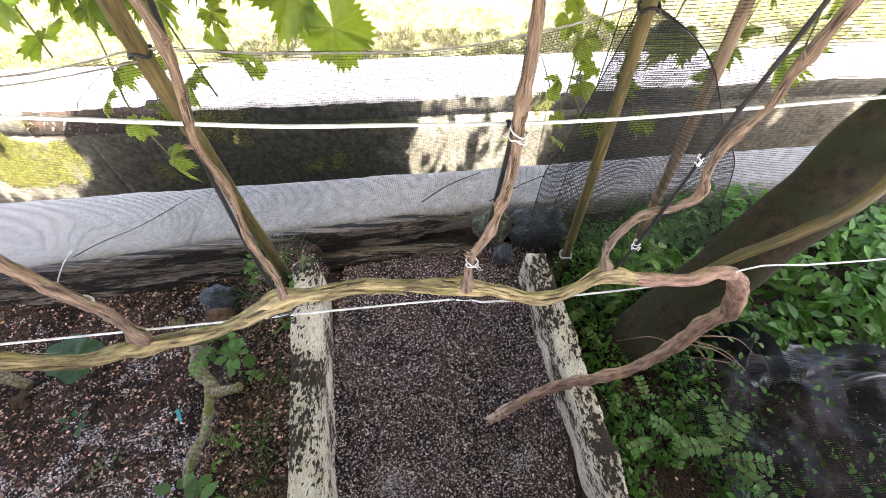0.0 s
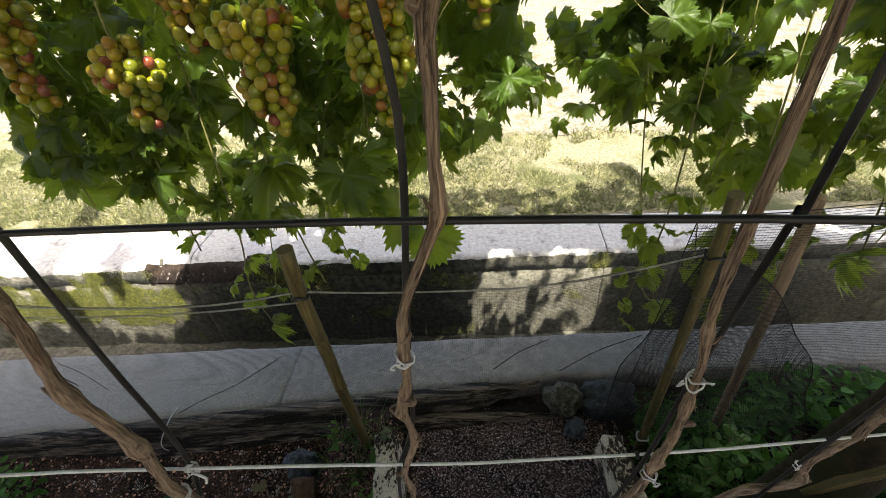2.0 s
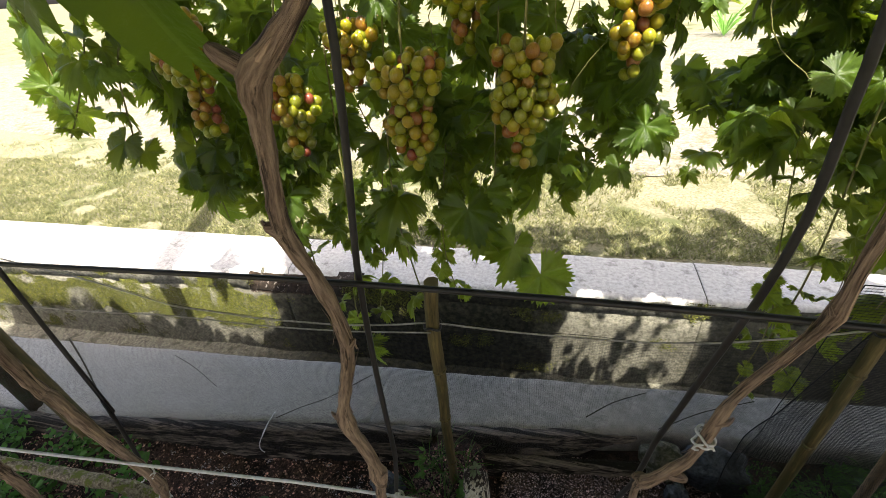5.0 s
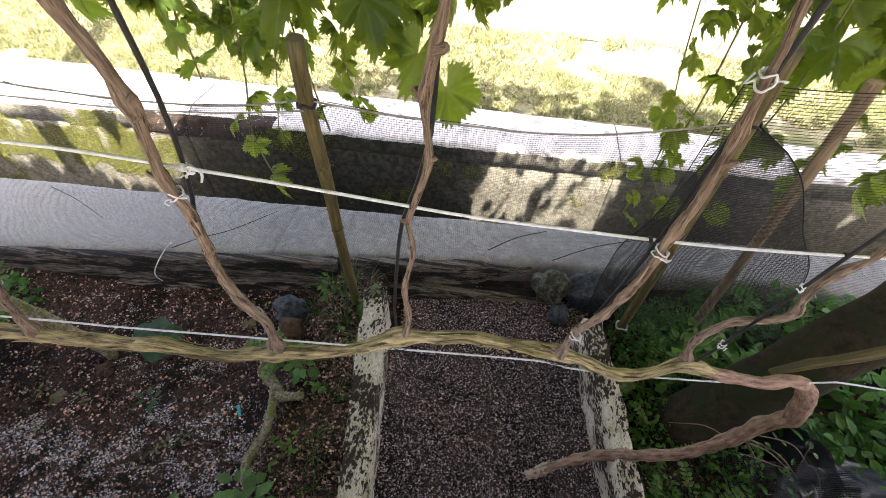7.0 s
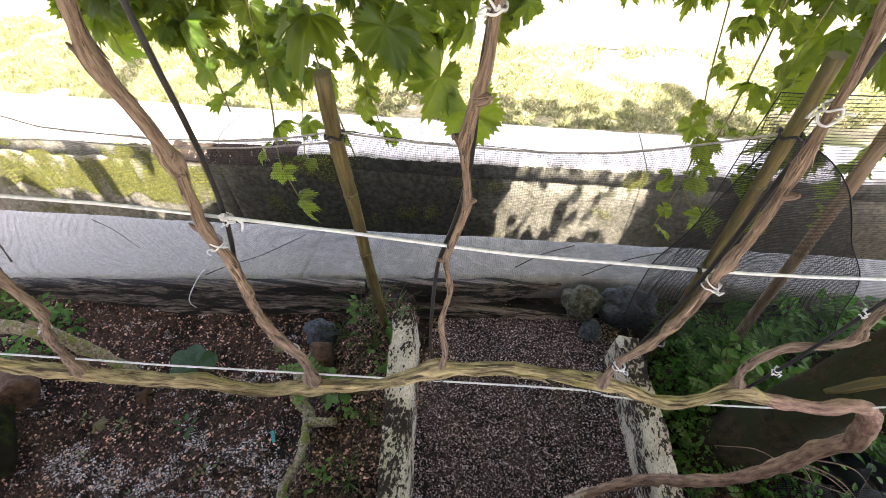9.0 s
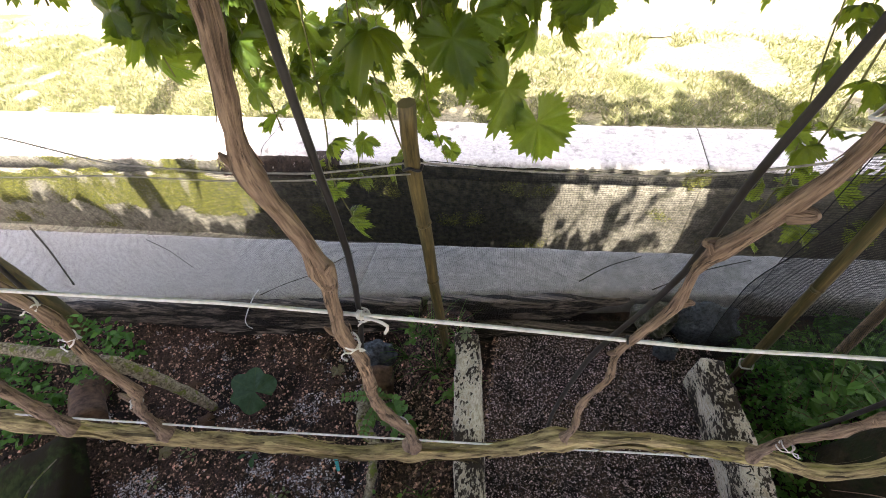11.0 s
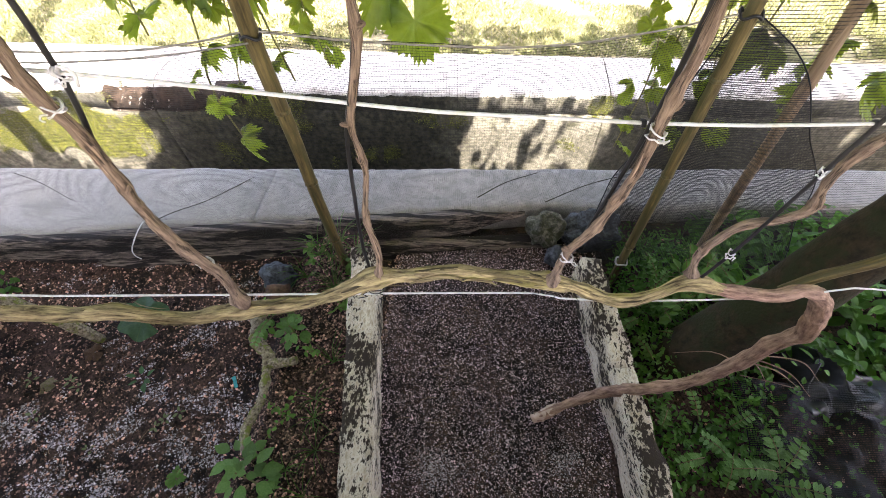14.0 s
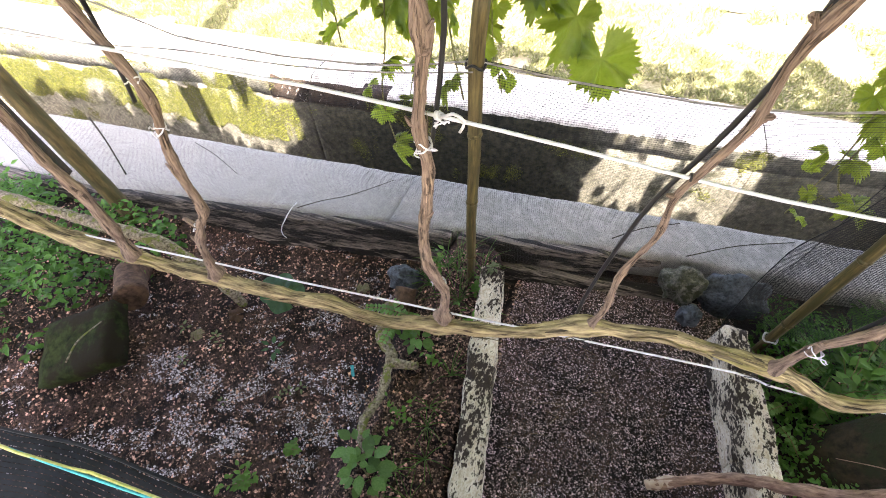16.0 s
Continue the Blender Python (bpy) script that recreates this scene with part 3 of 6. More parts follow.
p_fleck2 = [(cx + rng.gauss(0, sx), cy + rng.gauss(0, sy), 0.0) for cx, cy, sx, sy, n in ((-0.035, 0.245, 0.028, 0.02, 700), (0.228, 0.285, 0.02, 0.018, 420), (0.1, 0.24, 0.1, 0.07, 700)) for _ in range(n)]
p_fleck2 = [(x, y, soil_z(x, y) + 0.003) for x, y, _ in p_fleck2 if -0.09 < x < 0.3]
grains("pale_bed_flecks", p_fleck2, nrg.uniform(0.0006, 0.0015, len(p_fleck2)), M_FLECK, "pale specks sprinkled on the dark grit bed", "gravel")
p_right = scatter(3500, 0.42, 1.5, -0.1, 0.9)
grains("weed_bed_soil", p_right, nrg.uniform(0.002, 0.005, len(p_right)), M_CRUMB, "dark soil under the weeds", "soil")


# ---- the trained vine: cordon, canes, cut tail ----
vine = place("grapevine", "trained grapevine with mossy cordon and upright peeling canes", "vine", (0.0, 0.29, 0.0))


def vpart(name, pts, material, parent, label="", segs=10, rough=0.16, freq=45, ridges=0.06, step=0.012, **kw):
    ob = part(name, bar(pts, segs=segs, rough=rough, freq=freq, ridges=ridges, step=step, **kw), material, parent, label)
    ob.matrix_parent_inverse = parent.matrix_world.inverted() if parent else Matrix()
    return ob


bpy.context.view_layer.update()
CORDON = [(-1.25, 0.12, 0.76, 0.011), (-1.0, 0.157, 0.735, 0.011), (-0.80, 0.187, 0.71, 0.011), (-0.742, 0.198, 0.69, 0.011), (-0.70, 0.206, 0.655, 0.0115), (-0.614, 0.219, 0.634, 0.0115), (-0.555, 0.228, 0.618, 0.0115), (-0.505, 0.235, 0.613, 0.012),
          (-0.43, 0.247, 0.598, 0.011), (-0.365, 0.256, 0.599, 0.011), (-0.31, 0.265, 0.579, 0.011), (-0.237, 0.276, 0.588, 0.0118), (-0.16, 0.287, 0.600, 0.011), (-0.11, 0.294, 0.622, 0.0113), (-0.078, 0.299, 0.639, 0.0115),
          (-0.04, 0.305, 0.641, 0.0105), (-0.005, 0.310, 0.645, 0.0108), (0.03, 0.315, 0.637, 0.0105), (0.095, 0.325, 0.618, 0.011), (0.131, 0.331, 0.602, 0.0105), (0.17, 0.337, 0.576, 0.0105), (0.207, 0.342, 0.569, 0.0105), (0.24, 0.347, 0.594, 0.0105),
          (0.262, 0.351, 0.600, 0.0105), (0.30, 0.357, 0.582, 0.010)]
cordon = vpart("cordon", [(x, y, z, r * (0.71 + 0.2 * noise.noise(Vector((x * 17, 2, 0)))) + 0.0022 * sum(math.exp(-((x - c) / 0.012) ** 2) for c in (-0.61, -0.505, -0.232, -0.08, 0.1, 0.255))) for x, y, z, r, *_ in spline(CORDON, 0.02)], M_CORDON, vine, "greenish mossy horizontal cordon", segs=28, rough=0.34, ridges=0.17, step=0.006)
TAIL = [(0.266, 0.3525, 0.598, 0.0082), (0.30, 0.357, 0.582, 0.0092), (0.365, 0.367, 0.561, 0.0095), (0.405, 0.375, 0.563, 0.0098), (0.445, 0.389, 0.54, 0.0108), (0.474, 0.400, 0.502, 0.0126), (0.502, 0.408, 0.452, 0.0146), (0.514, 0.410, 0.405, 0.0152), (0.495, 0.413, 0.352, 0.0134), (0.468, 0.406, 0.270, 0.0122), (0.408, 0.400, 0.19, 0.0122), (0.315, 0.405, 0.122, 0.0122), (0.263, 0.396, 0.09, 0.0128), (0.215, 0.381, 0.057, 0.0134), (0.174, 0.366, 0.029, 0.0116)]
vpart("cut_branch", [(x, y, z, r * 0.86) for x, y, z, r in TAIL], M_TAIL, vine, "reddish dead branch with a cut end", segs=20, rough=0.42, freq=38, ridges=0.12, step=0.008)
vpart("cut_end", [(0.212, 0.380, 0.056, 0.0092), (0.200, 0.3755, 0.047, 0.0118), (0.186, 0.370, 0.038, 0.0096), (0.166, 0.3632, 0.0245, 0.0088)], M_CUT, vine, "pale splintered cut end", segs=16, rough=0.4, freq=120, ridges=0.2, step=0.004)


BARK_RUNS = [(spline([(x, y, z, r * 0.78) for x, y, z, r in CORDON], 0.006), 130)]


def cane(pts, parent=vine, nodes=(), stubs=(), label="", slim=0.8):
    """An upright cane, thickened at its nodes, with short pruned stubs as sub-parts."""
    sp = spline([(*p[:3], p[3] * slim * (1 + 0.25 * max(0.0, min(1.0, (0.82 - p[2]) / 0.12)))) for p in pts], 0.006)
    for p in sp:
        p[3] *= 1 + 0.7 * math.exp(-((p[2] - pts[0][2] - 0.012) / 0.011) ** 2)
        for z in nodes:
            p[3] *= 1 + 0.4 * math.exp(-((p[2] - z) / 0.006) ** 2)
    bm = bar([tuple(p) for p in sp[:-1:1 if len(sp) < 90 else 2]] + [tuple(sp[-1])], segs=14, rough=0.34, freq=110, ridges=0.04, step=0.006)
    for k, z in enumerate(nodes):
        p = min(sp, key=lambda q: abs(q[2] - z))
        s = 1 if k % 2 else -1
        tube(bm, [(p[0], p[1], p[2], p[3] * 0.8), (p[0] + s * p[3] * 0.8, p[1] - 0.002, p[2] + 0.002, p[3] * 0.4), (p[0] + s * p[3] * 1.35, p[1] - 0.002, p[2] + 0.006, p[3] * 0.12)], segs=7, rough=0.3, freq=150, step=0.003)
    BARK_RUNS.append((sp, 40))
    ob = part("cane", bm, M_BARK, parent, label)
    ob.matrix_parent_inverse = parent.matrix_world.inverted()
    for (x, y, z, dx, dy, dz, r) in stubs:
        s = vpart("stub", [(x, y, z, r), (x + dx * 0.45, y + dy * 0.5, z + dz * 0.5, r * 0.8), (x + dx * 0.68, y + dy * 0.8, z + dz * 0.8, r * 0.6), (x + dx * 0.76, y + dy, z + dz, r * 0.25)], M_BARK, None, segs=7, rough=0.2)
        s.parent = ob
        s.matrix_parent_inverse = ob.matrix_world.inverted()
    return ob


cane([(-0.229, 0.278, 0.60, 0.0057), (-0.222, 0.270, 0.67, 0.0048), (-0.228, 0.267, 0.696, 0.0048), (-0.236, 0.265, 0.722, 0.0049), (-0.233, 0.258, 0.773, 0.0049), (-0.224, 0.252, 0.82, 0.0051), (-0.221, 0.249, 0.85, 0.0052), (-0.2235, 0.2455, 0.884, 0.005), (-0.220, 0.2445, 0.909, 0.005), (-0.2165, 0.244, 0.935, 0.005), (-0.2185, 0.243, 0.962, 0.005), (-0.226, 0.2425, 0.988, 0.0052), (-0.2265, 0.242, 1.008, 0.005), (-0.219, 0.241, 1.035, 0.0047), (-0.213, 0.2405, 1.055, 0.0046), (-0.211, 0.240, 1.075, 0.0047), (-0.213, 0.239, 1.095, 0.0046), (-0.218, 0.239, 1.113, 0.0046), (-0.2255, 0.238, 1.135, 0.005), (-0.222, 0.237, 1.162, 0.0047), (-0.219, 0.2365, 1.185, 0.0047), (-0.216, 0.236, 1.198, 0.0054), (-0.202, 0.236, 1.211, 0.0046), (-0.19, 0.2355, 1.223, 0.0042), (-0.181, 0.235, 1.24, 0.0042), (-0.165, 0.235, 1.3, 0.0044), (-0.14, 0.23, 1.9, 0.005)],
     nodes=(0.71, 0.80, 0.882, 0.94, 0.998, 1.07, 1.135, 1.2), stubs=[(-0.216, 0.236, 1.2, -0.016, -0.003, 0.010, 0.0048), (-0.2255, 0.238, 1.137, -0.009, -0.003, 0.001, 0.0034), (-0.2175, 0.243, 0.93, 0.008, -0.003, 0.003, 0.003)])
cane([(-0.08, 0.3, 0.63, 0.0040), (-0.071, 0.295, 0.685, 0.0028), (-0.073, 0.291, 0.742, 0.0027), (-0.063, 0.286, 0.799, 0.0028), (-0.065, 0.283, 0.838, 0.0030), (-0.056, 0.28, 0.873, 0.0030), (-0.049, 0.277, 0.903, 0.0032), (-0.05, 0.274, 0.93, 0.0032), (-0.0495, 0.266, 0.953, 0.0036), (-0.045, 0.258, 0.975, 0.0040), (-0.0375, 0.2505, 1.008, 0.0036), (-0.035, 0.248, 1.036, 0.0032), (-0.032, 0.247, 1.06, 0.0030), (-0.0215, 0.247, 1.087, 0.0030), (-0.013, 0.247, 1.11, 0.0030), (-0.013, 0.247, 1.128, 0.0030), (-0.012, 0.247, 1.152, 0.0031), (-0.012, 0.247, 1.17, 0.0034), (-0.007, 0.247, 1.184, 0.0030), (0.001, 0.247, 1.2, 0.0028), (0.0105, 0.247, 1.212, 0.0028), (0.03, 0.247, 1.236, 0.0028), (0.08, 0.247, 1.3, 0.0028), (0.25, 0.25, 1.6, 0.0028)],
     nodes=(0.70, 0.745, 0.81, 0.905, 0.955, 1.04, 1.11, 1.175), stubs=[(-0.05, 0.277, 0.905, 0.009, -0.003, 0.003, 0.0026), (-0.065, 0.283, 0.84, -0.008, -0.003, 0.002, 0.0024), (-0.05, 0.268, 0.955, -0.008, -0.003, 0.003, 0.003), (-0.012, 0.247, 1.172, -0.005, -0.003, 0.002, 0.003), (-0.042, 0.254, 0.985, 0.008, -0.004, 0.003, 0.004)])
cane([(0.101, 0.325, 0.61, 0.0049), (0.104, 0.315, 0.684, 0.0038), (0.117, 0.309, 0.724, 0.0038), (0.123, 0.304, 0.763, 0.0041), (0.127, 0.299, 0.8, 0.0043), (0.1258, 0.294, 0.835, 0.0044), (0.125, 0.29, 0.864, 0.0044), (0.1255, 0.286, 0.9, 0.0041), (0.122, 0.281, 0.942, 0.0035), (0.117, 0.276, 0.975, 0.0031), (0.113, 0.272, 1, 0.0031), (0.106, 0.268, 1.03, 0.0030), (0.102, 0.264, 1.06, 0.0030), (0.097, 0.256, 1.15, 0.0030), (0.09, 0.25, 1.4, 0.0030), (0.08, 0.25, 1.9, 0.0030)],
     nodes=(0.69, 0.727, 0.765, 0.86, 0.95, 1.02), stubs=[(0.105, 0.313, 0.69, -0.011, -0.003, 0.005, 0.003), (0.124, 0.283, 0.925, 0.009, -0.003, 0.004, 0.003)])
cane([(0.262, 0.357, 0.593, 0.0055), (0.25, 0.354, 0.63, 0.0044), (0.248, 0.353, 0.655, 0.0042), (0.263, 0.350, 0.697, 0.0042), (0.29, 0.348, 0.711, 0.0042), (0.304, 0.347, 0.727, 0.0044), (0.296, 0.345, 0.758, 0.0046), (0.296, 0.342, 0.79, 0.0048), (0.306, 0.339, 0.82, 0.005), (0.306, 0.337, 0.847, 0.005), (0.311, 0.334, 0.89, 0.005), (0.32, 0.32, 1.05, 0.005), (0.34, 0.3, 1.9, 0.005)],
     nodes=(0.655, 0.70, 0.73, 0.79, 0.86), slim=0.72, stubs=[(0.304, 0.347, 0.728, 0.009, -0.003, 0.006, 0.0028)])
cane([(-0.506, 0.237, 0.61, 0.006), (-0.499, 0.237, 0.67, 0.0045), (-0.474, 0.235, 0.715, 0.0044), (-0.45, 0.234, 0.752, 0.0046), (-0.448, 0.233, 0.795, 0.0046), (-0.44, 0.232, 0.831, 0.0048), (-0.427, 0.231, 0.864, 0.005), (-0.427, 0.230, 0.89, 0.005), (-0.44, 0.229, 0.925, 0.0052), (-0.452, 0.225, 0.98, 0.0053), (-0.465, 0.22, 1.1, 0.0054), (-0.48, 0.2, 1.9, 0.0054)],
     nodes=(0.69, 0.75, 0.80, 0.87), stubs=[(-0.474, 0.235, 0.715, -0.03, 0.004, 0.004, 0.0036)])
cane([(-0.608, 0.219, 0.63, 0.0062), (-0.594, 0.216, 0.69, 0.0056), (-0.589, 0.215, 0.741, 0.0056), (-0.60, 0.215, 0.78, 0.0056), (-0.60, 0.215, 0.836, 0.0056), (-0.60, 0.21, 1.0, 0.0056), (-0.62, 0.2, 1.9, 0.005)], nodes=(0.69, 0.75))


def loose_bark(run, count, material, seed):
    """Narrow strips of bark that lift off a stem at their ends, joined into one mesh."""
    q = random.Random(seed)
    bm = bmesh.new()
    uv = bm.loops.layers.uv.verify()
    run = [p for p in run if p[2] < 1.3]
    for _ in range(count):
        k = q.randint(4, 9)
        i = q.randrange(1, len(run) - k - 2)
        a, w, peel, shift = q.uniform(0, 6.283), q.uniform(0.25, 0.6), q.uniform(0.1, 0.5), q.uniform(0, 5)
        rows = []
        for j in range(k + 1):
            p = run[i + j]
            t = (Vector(run[i + j + 1][:3]) - Vector(run[i + j - 1][:3])).normalized()
            u = t.cross(Vector((0, 1, 0))).normalized()
            v = t.cross(u)
            end = abs(2 * j / k - 1)
            r = p[3] * (1.05 + peel * end ** 3)
            half = 0.5 * w * (1 - 0.7 * end ** 2)
            rows.append([bm.verts.new(Vector(p[:3]) + (u * math.cos(b) + v * math.sin(b)) * r) for b in (a - half, a, a + half)])
        for j, (lo, hi) in enumerate(zip(rows, rows[1:])):
            for c in (0, 1):
                f = bm.faces.new((lo[c], lo[c + 1], hi[c + 1], hi[c]))
                f.smooth = True
                for lp, (su, sv) in zip(f.loops, ((c, j), (c + 1, j), (c + 1, j + 1), (c, j + 1))):
                    lp[uv].uv = (0.002 * su + shift, 0.006 * sv)
    ob = part("loose_bark", bm, material, vine, "peeling strips of bark")
    ob["kind"] = "stuff"
    ob.matrix_parent_inverse = vine.matrix_world.inverted()


for i, (run, count) in enumerate(BARK_RUNS):
    loose_bark(run, count, M_PEEL_MOSSY if i == 0 else M_PEEL, 70 + i)


# ---- stakes and timber posts ----
def stake(pts, material, label, flat=1.0, ring_at=(), name="bamboo_stake"):
    ob = part(name, bar(pts, segs=8, rough=0.05, freq=20, step=0.03, squash=flat), material)
    tagged(ob, label, "stake")
    if name == "bamboo_stake":
        for k in range(1, 4):
            p = spline(pts, 0.01)
            p = p[min(len(p) - 1, int(len(p) * (k / 4 + 0.03 * math.sin(k * 5 + pts[0][0] * 9))))]
            part("node_ring", bar([(p[0], p[1], p[2] - 0.004, p[3] * 1.02), (p[0], p[1], p[2], p[3] * 1.14), (p[0], p[1], p[2] + 0.004, p[3] * 1.02)], segs=10, step=0.003, squash=flat), material, ob)
    for z, m in ring_at:
        p = min(spline(pts, 0.01), key=lambda q: abs(q[2] - z))
        part("tie", bar([(p[0] + p[3] * 1.12 * math.cos(a), p[1] + p[3] * 1.12 * math.sin(a), z + 0.004 * math.sin(3 * a), 0.0022) for a in np.linspace(0, 6.3, 14)], segs=6, step=0.01), m, ob)
    return ob


stake([(-0.328, 0.713, -0.03, 0.0115), (-0.32, 0.688, 0.15, 0.0117), (-0.313, 0.656, 0.37, 0.012), (-0.303, 0.63, 0.55, 0.0122), (-0.297, 0.604, 0.733, 0.0125), (-0.286, 0.589, 0.835, 0.0126)], M_BAMBOO, "split bamboo stake with a black tie near its top", 0.8, ((0.733, M_BLACK),))
stake([(0.386, 0.75, -0.03, 0.0125), (0.382, 0.742, 0.095, 0.0127), (0.371, 0.717, 0.45, 0.013), (0.36, 0.697, 0.735, 0.0133), (0.353, 0.689, 0.85, 0.0135)], M_BAMBOO, "dark bamboo stake that holds up the net", 0.8, ((0.735, M_BLACK), (0.12, M_TAPE)))
stake([(0.588, 0.80, -0.03, 0.0135), (0.583, 0.80, 0.15, 0.0137), (0.575, 0.80, 0.35, 0.014), (0.567, 0.80, 0.55, 0.0144), (0.553, 0.80, 0.775, 0.0148)], M_TIMBER, "pale tan timber stake behind the net", 0.8, name="timber_stake")
stake([(-1.42, 0.60, -0.05, 0.026), (-1.47, 0.60, 0.25, 0.026), (-1.55, 0.60, 0.7, 0.025), (-1.6, 0.6, 1.1, 0.024)], M_BAMBOO, "thick olive-brown weathered post leaning by the ledge", name="leaning_post")
stake([(-1.75, 0.66, -0.05, 0.024), (-1.78, 0.64, 0.5, 0.023), (-1.8, 0.62, 1.1, 0.022)], M_TRUNK, "thick dark post at the end of the net", name="leaning_post")

# thick trunk that leans across the weeds
lean = part("leaning_trunk", bar([(0.47, 0.50, -0.05, 0.075), (0.53, 0.53, 0.08, 0.066), (0.60, 0.555, 0.24, 0.06), (0.68, 0.58, 0.44, 0.056), (0.80, 0.62, 0.72, 0.054), (0.95, 0.66, 1.1, 0.05)], segs=24, rough=0.12, freq=12, step=0.02), M_TRUNK)
tagged(lean, "thick dark leaning tree rising out of the weeds", "tree")
lean.name = "leaning_tree"
side = part("branch", bar([(0.50, 0.482, 0.415, 0.005), (0.515, 0.48, 0.435, 0.007), (0.537, 0.48, 0.46, 0.008), (0.582, 0.48, 0.501, 0.0085), (0.65, 0.49, 0.56, 0.0085), (0.74, 0.55, 0.62, 0.009)], segs=8, rough=0.2, step=0.015), M_BAMBOO, lean, "thin olive-brown branch")

# ---- wires and ties ----
def wire(name, pts, r, material, label, category="wire"):
    ob = part(name, bar([(*p, r) for p in pts], segs=6, step=0.05), material)
    return tagged(ob, label, category)


wire("support_cord", [(-1.8, 0.03, 0.74), (-1.0, 0.165, 0.681), (-0.498, 0.24, 0.64), (-0.417, 0.252, 0.631), (-0.242, 0.279, 0.6155), (-0.139, 0.294, 0.608), (-0.077, 0.303, 0.604), (0.083, 0.328, 0.588), (0.12, 0.333, 0.574), (0.186, 0.343, 0.563), (0.30, 0.36, 0.553), (0.423, 0.379, 0.552), (0.467, 0.385, 0.564), (0.624, 0.408, 0.539), (1.2, 0.49, 0.50)], 0.0012, M_CORD, "taut white cord running under the cordon", "cord")
taut = wire("upper_cord", [(-1.8, 0.02, 1.07), (-1.0, 0.137, 0.978), (-0.40, 0.23, 0.907), (-0.299, 0.246, 0.896), (-0.2165, 0.258, 0.884), (-0.14, 0.27, 0.871), (-0.063, 0.282, 0.8565), (-0.008, 0.29, 0.8475), (0.052, 0.3, 0.840), (0.122, 0.311, 0.8315), (0.20, 0.323, 0.825), (0.281, 0.336, 0.8215), (0.395, 0.353, 0.818), (0.8, 0.415, 0.803), (1.4, 0.5, 0.78)], 0.0013, M_CORD, "taut white cord tied across the canes", "cord")
for kx, ky, kz in ((-0.2165, 0.258, 0.884), (0.122, 0.31, 0.832), (0.283, 0.336, 0.8215), (-0.062, 0.282, 0.857)):
    part("knot", bar([(kx + 0.0002 * a - 0.001, ky + 0.002 * math.cos(a), kz + 0.002 * math.sin(a), 0.0010) for a in np.linspace(0, 13, 34)], segs=6, step=0.004), M_CORD if kx < -0.1 else M_BLACK, taut)
part("loose_end", bar([(-0.212, 0.256, 0.885, 0.0011), (-0.203, 0.251, 0.892, 0.001), (-0.196, 0.25, 0.889, 0.001), (-0.199, 0.25, 0.881, 0.0009)], segs=6, step=0.003), M_CORD, taut)
wire("top_wire", [(-1.8, 0.24, 1.03), (-0.7, 0.25, 1.076), (-0.46, 0.25, 1.087), (-0.3, 0.25, 1.0955), (-0.2, 0.25, 1.10), (-0.04, 0.25, 1.1035), (0.1, 0.25, 1.102), (0.16, 0.25, 1.10), (0.6, 0.25, 1.09), (1.4, 0.25, 1.07)], 0.0016, M_BLACK, "black coated trellis wire across the canes")
for run in (((-0.226, 0.256, 0.835), (-0.22, 0.2625, 0.875), (-0.211, 0.260, 0.935), (-0.2095, 0.258, 0.985), (-0.208, 0.257, 1.045), (-0.204, 0.255, 1.107), (-0.198, 0.254, 1.152), (-0.192, 0.252, 1.20), (-0.19, 0.251, 1.235), (-0.18, 0.25, 1.5), (-0.17, 0.25, 1.9)),
            ((-0.09, 0.316, 0.60), (-0.09, 0.308, 0.676), (-0.081, 0.30, 0.77), (-0.073, 0.293, 0.827), (-0.061, 0.29, 0.867), (-0.049, 0.284, 0.92), (-0.045, 0.279, 0.975), (-0.04, 0.275, 1.012), (-0.035, 0.27, 1.055), (-0.029, 0.265, 1.10), (-0.026, 0.262, 1.14), (-0.029, 0.258, 1.18), (-0.033, 0.254, 1.222), (-0.05, 0.25, 1.4), (-0.09, 0.24, 1.9)),
            ((0.099, 0.329, 0.595), (0.115, 0.317, 0.715), (0.122, 0.309, 0.79), (0.125, 0.303, 0.845), (0.126, 0.30, 0.88), (0.127, 0.294, 0.954), (0.129, 0.279, 1.088), (0.13, 0.275, 1.15), (0.135, 0.26, 1.9)),
            ((0.262, 0.355, 0.58), (0.272, 0.348, 0.655), (0.277, 0.343, 0.72), (0.281, 0.337, 0.79), (0.284, 0.334, 0.825), (0.29, 0.33, 0.88), (0.294, 0.325, 0.937), (0.30, 0.31, 1.1), (0.32, 0.28, 1.9)),
            ((-0.475, 0.25, 0.85), (-0.47, 0.25, 0.875), (-0.46, 0.25, 0.95), (-0.461, 0.25, 1.02), (-0.465, 0.24, 1.9))):
    wire("training_rope", run, 0.0018, M_BLACK, "black rope that guides a cane upwards", "rope")


def knot(at, r, seed, material=M_TAPE, tails=2, label="knotted white tape tied round a cane"):
    """A wound tie with loose tails."""
    q = random.Random(seed)
    thing = place("tie", label, "tie", at)
    bpy.context.view_layer.update()
    r *= 0.78
    loop = [(r * (0.85 + q.uniform(-0.12, 0.12)) * math.cos(a), r * (0.85 + q.uniform(-0.12, 0.12)) * math.sin(a), 0.0035 * math.sin(a * 0.5) + 0.0015 * math.sin(a * 1.7 + seed) + q.uniform(-0.001, 0.001), 0.0006) for a in np.linspace(0, 15.5, 30)]
    part("loop", bar(loop, segs=6, step=0.006), material, thing)
    for i in range(tails):
        a = q.uniform(3.4, 6.0)
        e = [(r * math.cos(a) * k + q.uniform(-0.5, 0.5) * r, r * math.sin(a) * k, (k - 1) * q.uniform(-0.005, 0.005), 0.00055) for k in (1, 1.25, 1.5, 1.75)]
        part("loose_end", bar(e, segs=5, step=0.006), material, thing)
    return thing


